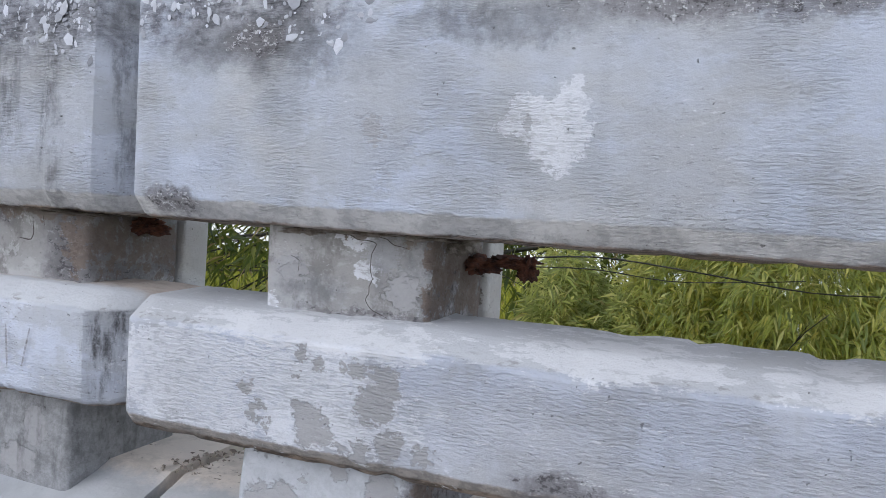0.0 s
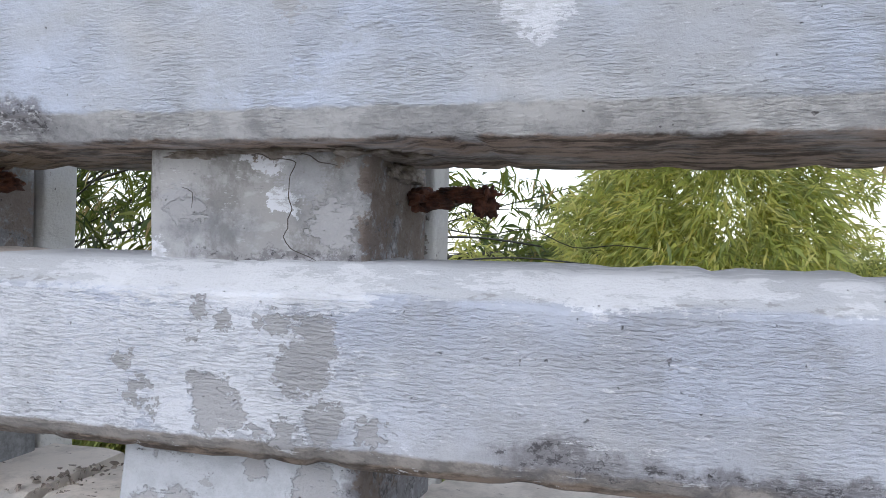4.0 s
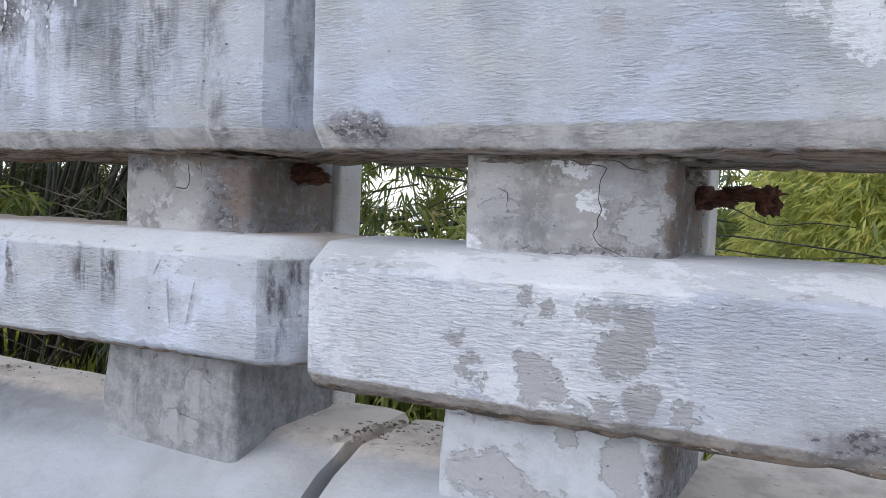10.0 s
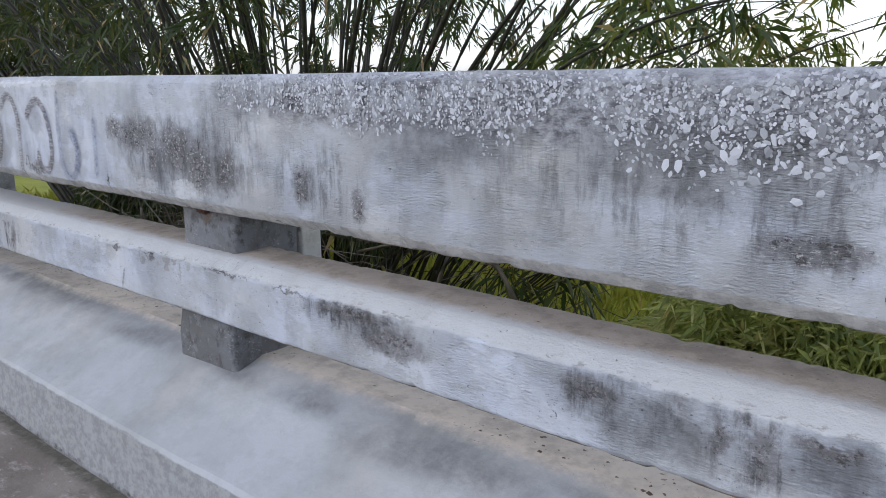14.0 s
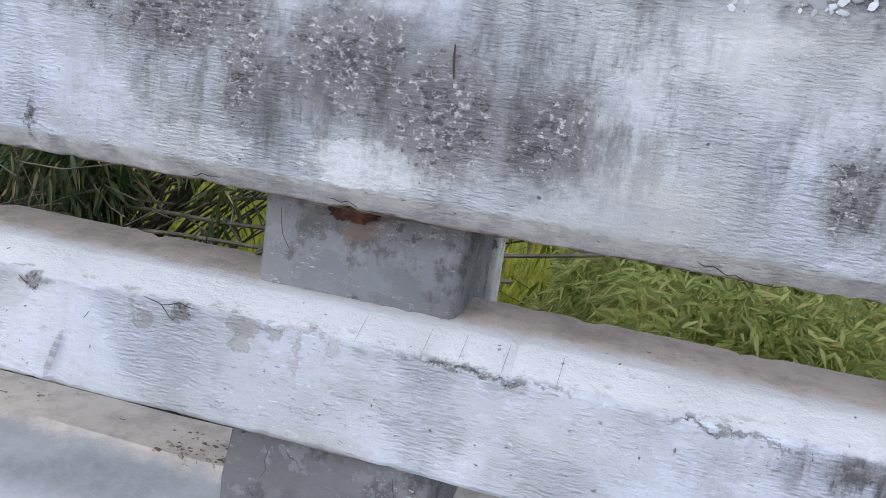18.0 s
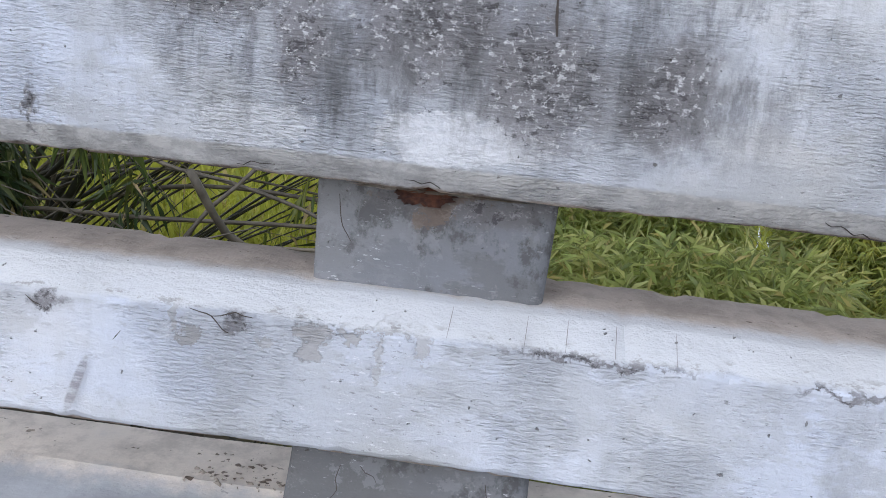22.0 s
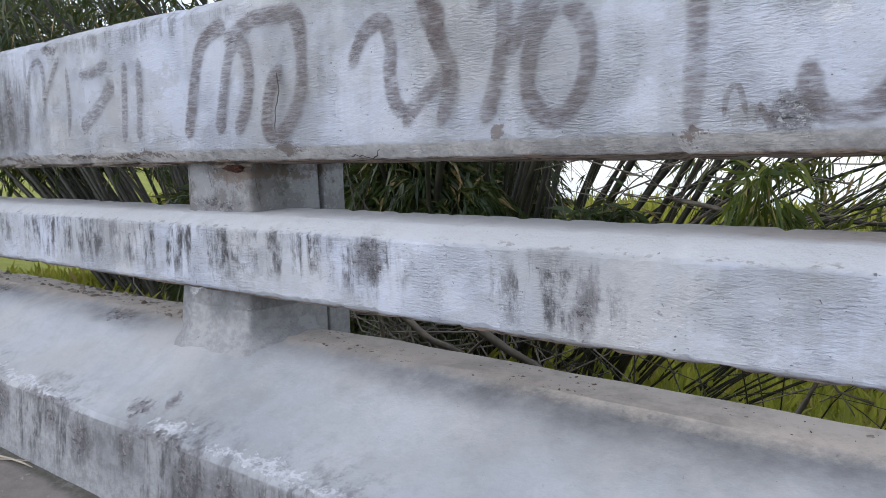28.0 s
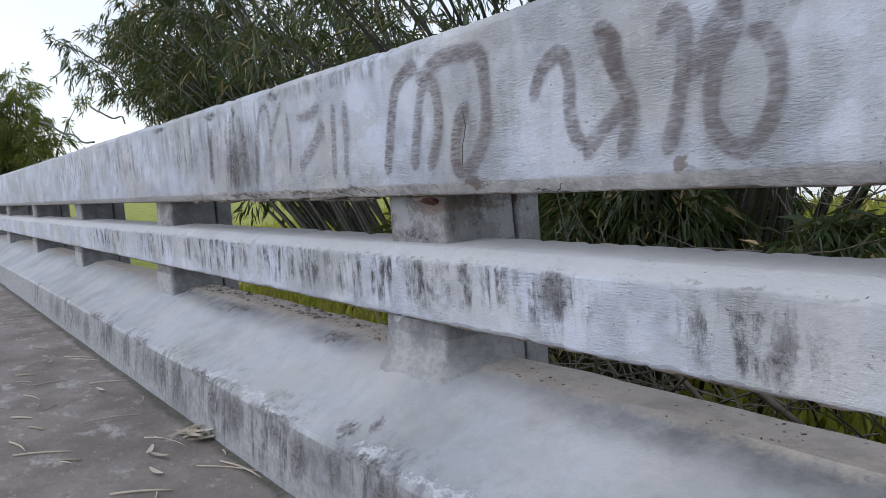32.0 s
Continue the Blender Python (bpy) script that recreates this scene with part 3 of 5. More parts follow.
# One bamboo leaf in several tones: shade and sunlight are put into the colours.
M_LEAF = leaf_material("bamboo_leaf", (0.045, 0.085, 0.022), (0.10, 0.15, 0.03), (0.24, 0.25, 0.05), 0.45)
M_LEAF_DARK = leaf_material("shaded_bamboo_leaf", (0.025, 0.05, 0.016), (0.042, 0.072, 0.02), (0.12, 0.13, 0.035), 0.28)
M_LEAF_PALE = leaf_material("pale_bamboo_leaf", (0.09, 0.135, 0.04), (0.31, 0.39, 0.11), (0.60, 0.60, 0.27), 0.55, (0.42, 0.33, 0.13), 0.6)
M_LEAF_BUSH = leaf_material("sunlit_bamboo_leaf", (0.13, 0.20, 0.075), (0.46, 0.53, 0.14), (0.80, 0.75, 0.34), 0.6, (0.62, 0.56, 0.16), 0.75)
M_GRASS = leaf_material("meadow_grass", (0.20, 0.24, 0.03), (0.33, 0.35, 0.05), (0.46, 0.44, 0.09), 0.5)


def culm_material(name, a, b):
    g = Graph(name)
    n1 = g.noise(9, 5, 0.65)
    c = g.mix(g.ramp(n1, 0.3, 0.7), a, b)
    c = g.mix(g.math("MULTIPLY", g.random(), 0.5), c, (a[0] * 0.5, a[1] * 0.5, a[2] * 0.5))
    return g.set(c, 0.55, g.bump(g.noise(60, 4, 0.6), 0.4, 0.004))


M_CULM = culm_material("bamboo_culm", (0.015, 0.017, 0.010), (0.050, 0.045, 0.026))
M_DRY = culm_material("dry_bamboo", (0.075, 0.063, 0.045), (0.19, 0.162, 0.12))
g = Graph("dry_straw")
M_STRAW = g.set(g.mix(g.random(), (0.30, 0.25, 0.185), (0.60, 0.53, 0.43)), 0.8, g.bump(g.noise(200, 3, 0.6), 0.4, 0.002))
g = Graph("still_water")
M_WATER = g.set((0.02, 0.03, 0.025), 0.08, g.bump(g.noise(1.4, 3, 0.5, (1, 0.4, 1)), 0.15, 0.05), Specular_IOR_Level=0.8)

g = Graph("worn_deck")
n1, n2 = g.noise(3, 6, 0.65), g.noise(40, 5, 0.7)
base = g.mix(g.ramp(n1, 0.35, 0.65), (0.17, 0.145, 0.13), g.mix(n2, (0.22, 0.19, 0.17), (0.31, 0.28, 0.26)))
base = g.mix(g.ramp(g.noise(9, 7, 0.75, (0.6, 1, 1)), 0.54, 0.66, 0, 0.7), base, (0.46, 0.44, 0.42))
base = g.mix(g.ramp(g.noise(45, 5, 0.75, (0.6, 1, 1)), 0.60, 0.66, 0, 0.55), base, (0.46, 0.44, 0.42))
base = g.mix(g.ramp(g.noise(2.2, 5, 0.7), 0.50, 0.66, 0, 0.45), base, (0.12, 0.105, 0.095))
base = g.mix(g.ramp(g.noise(14, 6, 0.75), 0.60, 0.70, 0, 0.6), base, (0.10, 0.085, 0.075))
# Ragged darker strip where the deck meets the foot of the kerb.
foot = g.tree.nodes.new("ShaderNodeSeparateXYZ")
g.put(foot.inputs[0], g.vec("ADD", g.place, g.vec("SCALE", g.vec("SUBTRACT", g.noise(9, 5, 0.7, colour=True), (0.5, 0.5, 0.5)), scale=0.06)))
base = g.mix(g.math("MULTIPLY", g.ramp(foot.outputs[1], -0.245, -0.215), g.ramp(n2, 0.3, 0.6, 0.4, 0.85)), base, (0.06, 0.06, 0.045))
M_DECK = g.set(base, 0.9, g.bump(n2, 0.6, 0.006))
g = Graph("meadow_soil")
n1, n2 = g.noise(0.6, 6, 0.65), g.noise(7, 5, 0.7)
meadow = g.mix(g.ramp(n1, 0.35, 0.65), (0.24, 0.27, 0.035), g.mix(n2, (0.30, 0.32, 0.045), (0.42, 0.42, 0.07)))
# Brown leaf litter under the clump, with the deep shade there mixed into its colour.
litter = g.vec("LENGTH", g.vec("MULTIPLY", g.vec("SUBTRACT", g.place, (-4.4, 2.0, 0)), (1 / 2.5, 1 / 1.7, 0)))
M_SOIL = g.set(g.mix(g.ramp(g.math("ADD", litter, g.math("MULTIPLY", n1, 0.4)), 1.35, 1.0), meadow, g.mix(n2, (0.035, 0.028, 0.02), (0.10, 0.08, 0.055))), 0.95, g.bump(n2, 1.0, 0.05))


# ---- mesh helpers ----
def mesh_object(name, verts, faces, material, parent=None, label="", smooth=False, kind="", category="", group=""):
    me = bpy.data.meshes.new(name)
    me.from_pydata([tuple(v) for v in verts], [], [tuple(f) for f in faces])
    me.update()
    if material:
        me.materials.append(material)
    if smooth:
        me.shade_smooth()
    ob = new(name, me)
    ob.parent = parent
    return tagged(ob, label, category, group, kind)


def thing(name, label, category, group="", at=(0, 0, 0)):
    ob = new(name)
    ob.location = at
    return tagged(ob, label, category, group)


def sweep(name, profile, xs, material, parent=None, wob=0.002, seed=0, ends=(None, None), label="", kind="", category="", mounds=(), deeper=None, chips=0.0):
    """A beam along x from a closed profile of (y, z); ends: (length, inset) of a chamfer at the left and the right end; wob: uneven surface;
    mounds: places along x where mortar is drawn up against a post."""
    verts, faces, n = [], [], len(profile)
    back_y = max(p[0] for p in profile)
    cz = sum(p[1] for p in profile) / n
    for x in xs:
        k = 0.0
        for side, e in zip((xs[0], xs[-1]), ends):
            if e and abs(x - side) < e[0]:
                k = max(k, e[1] * (1 - abs(x - side) / e[0]) ** 1.3)
        for i, (y, z) in enumerate(profile):
            w = uneven(x, y, z, wob, seed)
            if deeper and y > 0.15:
                y += deeper(x)
            lift = 0.0
            for m in mounds:
                lift = max(lift, math.exp(-(((x - m) / 0.15) ** 4)))
            up = 0.03 * lift * max(0.0, 1 - abs(y - 0.01) / 0.15) if z > 0.15 else 0.0
            if chips:
                c = max(0.0, noise.noise((x * 17 + seed, (i // 2) * 3.7, 0.5)) - 0.34) * chips * 0.7 + max(0.0, noise.noise((x * 55 + seed, (i // 2) * 2.1, 4.5)) - 0.22) * chips * 0.5
                w = (w[0] + (1 if y < 0.09 else -1) * c, w[1] + (1 if z < cz else -1) * c)
            jag = 0.005 * noise.noise((y * 31 + seed, z * 26, 2.5)) if k and x not in (xs[0], xs[-1]) else 0.0
            verts.append((x + jag, y + k * (back_y - y) / (back_y + 0.2) * 1.9 + w[0], z + (cz - z) * k * 0.9 + w[1] + up))
    for a in range(len(xs) - 1):
        for i in range(n):
            j = (i + 1) % n
            faces.append((a * n + i, a * n + j, (a + 1) * n + j, (a + 1) * n + i))
    faces.append(tuple(range(n))[::-1])
    faces.append(tuple((len(xs) - 1) * n + i for i in range(n)))
    ob = mesh_object(name, verts, faces, material, parent, label, True, kind, category)
    ob.data.set_sharp_from_angle(angle=radians(24))
    return ob


def uneven(x, y, z, wob, seed):
    """How far a hand-cast surface strays in y and z."""
    a = noise.noise_vector((x * 2.3 + seed, y * 6, z * 6))
    b = noise.noise_vector((x * 9 + seed, y * 20, z * 20))
    return (a.y + 0.5 * b.y) * wob, (a.z + 0.5 * b.z) * wob


def rounded(points, r=0.01, steps=3):
    """A closed profile with its corners rounded."""
    out, n = [], len(points)
    for i in range(n):
        p, a, b = Vector(points[i]), Vector(points[i - 1]), Vector(points[(i + 1) % n])
        ra = min(r, (a - p).length * 0.45)
        rb = min(r, (b - p).length * 0.45)
        p0, p1 = p + (a - p).normalized() * ra, p + (b - p).normalized() * rb
        for s in range(steps + 1):
            t = s / steps
            out.append(tuple(p0 * (1 - t) ** 2 + p * 2 * t * (1 - t) + p1 * t * t))
    return out


def span(a, b, step):
    k = max(2, int(abs(b - a) / step))
    return [a + (b - a) * i / k for i in range(k + 1)]


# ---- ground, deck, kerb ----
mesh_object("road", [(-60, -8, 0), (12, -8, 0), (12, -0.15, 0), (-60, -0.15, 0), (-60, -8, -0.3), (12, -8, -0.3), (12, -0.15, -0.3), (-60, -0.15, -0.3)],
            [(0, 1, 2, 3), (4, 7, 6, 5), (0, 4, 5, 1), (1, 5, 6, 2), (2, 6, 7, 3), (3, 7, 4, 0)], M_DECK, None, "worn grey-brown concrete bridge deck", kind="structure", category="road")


def ground_height(x, y):
    d = max(0.0, y - 0.5)
    return -0.9 - 0.9 * min(1, d / 6) + 0.25 * noise.noise((x * 0.25, y * 0.25, 3)) - (0.5 if abs(y) < 0.4 else 0)


gx = [-2000, -600, -200, -90, -50] + span(-30, 14, 0.8) + [25, 60, 150, 500, 2000]
gy = [-2000, -300, -60, -12] + [-8.5, -4, 0.25] + span(0.6, 26, 0.7) + [40, 80, 200, 600, 2000]
gv = [(x, y, ground_height(x, y) if abs(x) < 40 and abs(y) < 30 else -1.8) for y in gy for x in gx]
gf = [(j * len(gx) + i, j * len(gx) + i + 1, (j + 1) * len(gx) + i + 1, (j + 1) * len(gx) + i) for j in range(len(gy) - 1) for i in range(len(gx) - 1)]
mesh_object("ground", gv, gf, M_SOIL, None, "yellow-green grassy low ground beyond the bridge", True, "structure", "ground")

KERB = [(-0.205, -0.05), (-0.195, 0.06), (-0.184, 0.152), (-0.176, 0.163), (-0.12, 0.184), (-0.06, 0.208), (-0.01, 0.238), (0.04, 0.266), (0.085, 0.280), (0.105, 0.289), (0.198, 0.290), (0.21, 0.278), (0.21, -0.3), (-0.10, -0.3)]
UPPER = rounded([(0.0, 0.672), (0.0, 0.934), (0.018, 0.950), (0.185, 0.950), (0.20, 0.935), (0.20, 0.660), (0.18, 0.637), (0.022, 0.647)], 0.0025, 1)
LOWER = rounded([(-0.004, 0.402), (-0.004, 0.520), (0.035, 0.545), (0.155, 0.548), (0.175, 0.53), (0.175, 0.40), (0.15, 0.39), (0.012, 0.391)], 0.0025, 1)

LOWER_THICK = rounded([(-0.004, 0.397), (-0.004, 0.520), (0.035, 0.545), (0.155, 0.548), (0.175, 0.53), (0.175, 0.39), (0.15, 0.376), (0.012, 0.378)], 0.0025, 1)

LEFT_POSTS = [-0.335, -2.238, -4.153, -6.11, -8.03, -9.95, -11.87, -13.8, -15.7]
RIGHT_POSTS = [0.183, 2.1, 4.02]
POST_W = 0.235
WOB = 0.003


def prism(name, sec, zs, parent, material, seed, flare=0.0, forward=0.0, wob=0.004, label=""):
    """An upright piece from a plan outline, wider and thicker in front towards its foot."""
    verts, faces, n = [], [], len(sec)
    cx = sum(p[0] for p in sec) / n
    for z in zs:
        wide = 1 + flare * max(0, min(1, (0.47 - z) / 0.15))
        for px, py in sec:
            w = noise.noise_vector((px * 12 + seed, py * 12, z * 9)) * wob
            fwd = forward * max(0, min(1, (0.46 - z) / 0.1)) if py < 0.15 else 0
            verts.append((cx + (px - cx) * wide + w.x, py - fwd + w.y, z))
    for a in range(len(zs) - 1):
        for i in range(n):
            j = (i + 1) % n
            faces.append((a * n + i, a * n + j, (a + 1) * n + j, (a + 1) * n + i))
    faces.append(tuple(range(n))[::-1])
    faces.append(tuple((len(zs) - 1) * n + i for i in range(n)))
    ob = mesh_object(name, verts, faces, material, parent, label, True)
    ob.data.set_sharp_from_angle(angle=radians(40))
    return ob


def post(x, parent, seed):
    """A post of two pours: the thick front and a narrow rear strip."""
    front = prism("post", rounded([(x, 0.062), (x + POST_W - 0.012, 0.062), (x + POST_W - 0.012, 0.245), (x, 0.245)], 0.014),
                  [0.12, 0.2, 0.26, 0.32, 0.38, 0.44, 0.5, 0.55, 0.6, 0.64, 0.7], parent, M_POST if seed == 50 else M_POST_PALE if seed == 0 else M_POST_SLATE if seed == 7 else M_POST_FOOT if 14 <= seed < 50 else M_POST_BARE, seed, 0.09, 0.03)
    prism("rear_strip", rounded([(x + 0.01, 0.249), (x + POST_W - 0.006, 0.249), (x + POST_W - 0.006, 0.31), (x + 0.01, 0.31)], 0.006),
          [0.0, 0.3, 0.4, 0.5, 0.6, 0.66], front, M_STRIP if seed in (0, 7, 50) else M_POST_FOOT if 14 <= seed < 50 else M_POST_BARE, seed + 3, 0.0, 0.0, 0.002, "rear strip of the post, cast apart")
    return front


M_STRIP = whitewash("painted_concrete_strip", tint=(0.70, 0.69, 0.67), bare=(0.50, 0.48, 0.46), stroke=0.15, rust=[(0.394, 0.58, 0.009, 0.08), (0.394, 0.34, 0.010, 0.06)], dark=[(0.395, 0.60, 0.006, 0.03), (-2.02, 0.60, 0.01, 0.03)])
left_rail = thing("bridge_railing", "weathered whitewashed concrete bridge railing with brown graffiti", "railing")
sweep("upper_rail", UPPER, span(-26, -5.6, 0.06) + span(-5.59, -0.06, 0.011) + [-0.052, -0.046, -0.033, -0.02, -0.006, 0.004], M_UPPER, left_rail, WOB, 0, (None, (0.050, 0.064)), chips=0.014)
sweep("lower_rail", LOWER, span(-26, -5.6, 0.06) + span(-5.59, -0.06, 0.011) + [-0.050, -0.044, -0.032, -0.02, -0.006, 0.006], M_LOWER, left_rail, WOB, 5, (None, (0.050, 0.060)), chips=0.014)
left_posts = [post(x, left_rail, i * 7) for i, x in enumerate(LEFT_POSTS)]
right_rail = thing("bridge_railing", "weathered whitewashed concrete bridge railing with cracked post", "railing")
sweep("upper_rail", UPPER, [0.02, 0.024, 0.03] + span(0.045, 1.7, 0.011) + span(1.75, 7, 0.06), M_UPPER_BLUE, right_rail, WOB, 11, ((0.01, 0.007), None), chips=0.014)
sweep("lower_rail", LOWER_THICK, [0.023, 0.027, 0.034] + span(0.045, 1.7, 0.011) + span(1.75, 7, 0.06), M_LOWER_BLUE, right_rail, WOB, 17, ((0.01, 0.008), None), chips=0.014)
right_posts = [post(x, right_rail, 50 + i * 7) for i, x in enumerate(RIGHT_POSTS)]
sweep("kerb", KERB, span(-26, -0.04, 0.04) + [-0.025, -0.01, 0.004], M_KERB, None, 0.005, 3, (None, (0.03, 0.016)), "whitewashed sloping concrete kerb under the railing", "structure", "kerb",
      [x + POST_W / 2 for x in LEFT_POSTS[2:3]], lambda x: 0.075 * max(0.0, min(1.0, (x + 0.32) / 0.15)))
sweep("kerb", KERB, [0.03, 0.045, 0.06] + span(0.1, 7, 0.04), M_KERB, None, 0.005, 9, ((0.03, 0.016), None), "whitewashed sloping concrete kerb under the railing", "structure", "kerb",
      [x + POST_W / 2 for x in RIGHT_POSTS], lambda x: 0.06 + 0.28 * max(0.0, min(1.0, (x - 0.42) / 0.04)))




def slope_height(x, y, centre):
    """Height of the kerb's sloping top near a post."""
    z = KERB[-5][1]
    for (ya, za), (yb, zb) in zip(KERB[3:11], KERB[4:11]):
        if ya <= y <= yb:
            z = za + (zb - za) * (y - ya) / (yb - ya)
    lift = math.exp(-(((x - centre) / 0.15) ** 4))
    return z + 0.03 * lift * max(0.0, 1 - abs(y - 0.01) / 0.15)


def fillet(x, parent, reach):
    """Mortar smoothed up against the foot of a post, painted with the kerb."""
    centre, w = x + POST_W / 2, POST_W - 0.012
    mid = x + w / 2
    half = w / 2 * 1.08
    path = [((mid - half, y), (-1, 0)) for y in (0.2, 0.16, 0.12, 0.08, 0.05)]
    path += [((mid - half + 0.006, 0.036), (-0.7, -0.7))] + [((mid + half * f, 0.030), (0, -1)) for f in (-0.9, -0.6, -0.3, 0, 0.3, 0.6, 0.9)] + [((mid + half - 0.006, 0.036), (0.7, -0.7))]
    path += [((mid + half, y), (1, 0)) for y in (0.05, 0.08, 0.12, 0.16, 0.2)]
    verts, faces = [], []
    for (px, py), (nx, ny) in path:
        r = reach * (1 + 0.5 * noise.noise((px * 18, py * 18, 2)))
        for f, up in ((-0.012, 1.25), (0.0, 1.0), (0.12 * r, 0.62), (0.35 * r, 0.28), (0.65 * r, 0.08), (r, -0.22)):
            qx, qy = px + nx * f, py + ny * f
            verts.append((qx, qy, slope_height(qx, min(qy, 0.2), centre) + up * r))
    for a in range(len(path) - 1):
        for k in range(5):
            faces.append((a * 6 + k, a * 6 + k + 1, a * 6 + k + 7, a * 6 + k + 6))
    return mesh_object("mortar_fillet", verts, faces, M_POST_FOOT, parent, "painted mortar smoothed against the post", True)


fillet(LEFT_POSTS[2], left_posts[2], 0.034)

# ---- marks on the railing ----
def upper_face(x, z, seed=0):
    """Depth of the upper rail's front face."""
    lo, hi = uneven(x, 0.0, 0.680, WOB, seed)[0], uneven(x, 0.0, 0.926, WOB, seed)[0]
    f = (z - 0.680) / (0.926 - 0.680)
    return lo + (hi - lo) * min(1, max(0, f))


def smooth_line(points, step=0.006):
    """Catmull-Rom through points of any dimension."""
    pts = [Vector(p) for p in points]
    pts = [pts[0] * 2 - pts[1]] + pts + [pts[-1] * 2 - pts[-2]]
    out = []
    for i in range(1, len(pts) - 2):
        a, b, c, d = pts[i - 1 : i + 3]
        k = max(2, int((c - b).length / step))
        for s in range(k):
            t = s / k
            out.append(0.5 * (2 * b + (c - a) * t + (2 * a - 5 * b + 4 * c - d) * t * t + (3 * b - a - 3 * c + d) * t**3))
    return out + [pts[-2]]


def brush_stroke(name, points, width, material, parent, lift=0.0016, seed=0, depth=upper_face, label=""):
    """A flat painted stroke on the upper rail, along points (x, z)."""
    line = smooth_line(points)
    verts, faces, across = [], [], []
    for i, p in enumerate(line):
        d = (line[min(i + 1, len(line) - 1)] - line[max(i - 1, 0)]).normalized()
        side = Vector((-d.y, d.x))
        w = width * (0.5 + 0.12 * noise.noise((p.x * 30, p.y * 30, seed)))
        tip = min(1, (i + 1) / 4, (len(line) - i) / 4) ** 0.5
        for k in (-1, -0.5, 0, 0.5, 1):
            q = p + side * (w * k * tip)
            verts.append((q.x, depth(q.x, q.y) - lift, q.y))
            across.append((1 - abs(k)) * min(1, (i + 0.5) / 3, (len(line) - i - 0.5) / 3))
    for i in range(len(line) - 1):
        for k in range(4):
            faces.append((i * 5 + k, i * 5 + k + 1, i * 5 + k + 6, i * 5 + k + 5))
    ob = mesh_object(name, verts, faces, material, parent, label)
    ob.data.attributes.new("across", "FLOAT", "POINT").data.foreach_set("value", across)
    return ob


def spray(width, lines, material, label="faded brown sprayed letter stroke", lift=0.0016):
    """One sprayed letter: its strokes as lines of points (x, z), each a little above the last."""
    for n, line in enumerate(lines):
        brush_stroke("graffiti_stroke", line, width, material, left_rail, lift + 0.0004 * n, int(line[0][0] * 100), label=label)


spray(0.035, [[(-3.575, 0.79), (-3.545, 0.84), (-3.505, 0.857), (-3.487, 0.825), (-3.489, 0.774), (-3.481, 0.735), (-3.458, 0.71)]], M_SPRAY)
spray(0.035, [[(-3.437, 0.876), (-3.41, 0.876), (-3.392, 0.85), (-3.402, 0.827), (-3.384, 0.8), (-3.369, 0.768), (-3.38, 0.722), (-3.396, 0.69)], [(-3.366, 0.776), (-3.405, 0.75), (-3.44, 0.726), (-3.466, 0.694)]], M_SPRAY)
spray(0.05, [[(-3.432, 0.872), (-3.412, 0.862), (-3.398, 0.835), (-3.385, 0.80)]], M_SPRAY, lift=0.0026)
spray(0.035, [[(-3.32, 0.845), (-3.297, 0.872), (-3.278, 0.868), (-3.274, 0.835), (-3.281, 0.789), (-3.296, 0.733), (-3.314, 0.69)], [(-3.272, 0.783), (-3.246, 0.823), (-3.228, 0.85), (-3.208, 0.87), (-3.186, 0.895)]], M_SPRAY)
spray(0.035, [[(-3.186, 0.836), (-3.157, 0.823), (-3.146, 0.781), (-3.157, 0.73), (-3.184, 0.7), (-3.211, 0.7), (-3.236, 0.729), (-3.237, 0.768), (-3.223, 0.813), (-3.203, 0.832), (-3.186, 0.836)], [(-3.224, 0.904), (-3.206, 0.871), (-3.194, 0.843)]], M_SPRAY)
spray(0.035, [[(-3.131, 0.85), (-3.098, 0.885), (-3.06, 0.894), (-3.03, 0.88), (-3.01, 0.843), (-3.006, 0.797), (-3.008, 0.736), (-3.013, 0.672)]], M_SPRAY)
spray(0.035, [[(-2.945, 0.827), (-2.927, 0.85), (-2.895, 0.872), (-2.857, 0.884), (-2.822, 0.864), (-2.803, 0.825), (-2.792, 0.778), (-2.797, 0.725), (-2.824, 0.692), (-2.86, 0.688), (-2.88, 0.711), (-2.886, 0.749)]], M_SPRAY)
spray(0.042, [[(-4.04, 0.69), (-4.01, 0.787), (-3.978, 0.865), (-3.92, 0.894), (-3.893, 0.882)]], M_SPRAY)
spray(0.039, [[(-3.935, 0.695), (-3.914, 0.779), (-3.884, 0.85), (-3.85, 0.857), (-3.835, 0.805), (-3.852, 0.74), (-3.885, 0.695)]], M_SPRAY)
spray(0.042, [[(-3.905, 0.866), (-3.82, 0.896), (-3.748, 0.897), (-3.704, 0.89), (-3.692, 0.842), (-3.696, 0.771), (-3.722, 0.721), (-3.765, 0.69), (-3.792, 0.708), (-3.78, 0.768), (-3.742, 0.815)]], M_SPRAY)
spray(0.034, [[(-4.222, 0.691), (-4.207, 0.783), (-4.203, 0.868)]], M_SPRAY_FAINT)
spray(0.034, [[(-4.28, 0.69), (-4.27, 0.763), (-4.258, 0.868)]], M_SPRAY_FAINT)
spray(0.05, [[(-4.469, 0.729), (-4.387, 0.77), (-4.307, 0.827)]], M_SPRAY_FAINT)
spray(0.036, [[(-4.463, 0.849), (-4.386, 0.852), (-4.325, 0.868)]], M_SPRAY_FAINT)
spray(0.022, [[(-4.531, 0.712), (-4.516, 0.778), (-4.518, 0.875)]], M_SPRAY_FAINT)
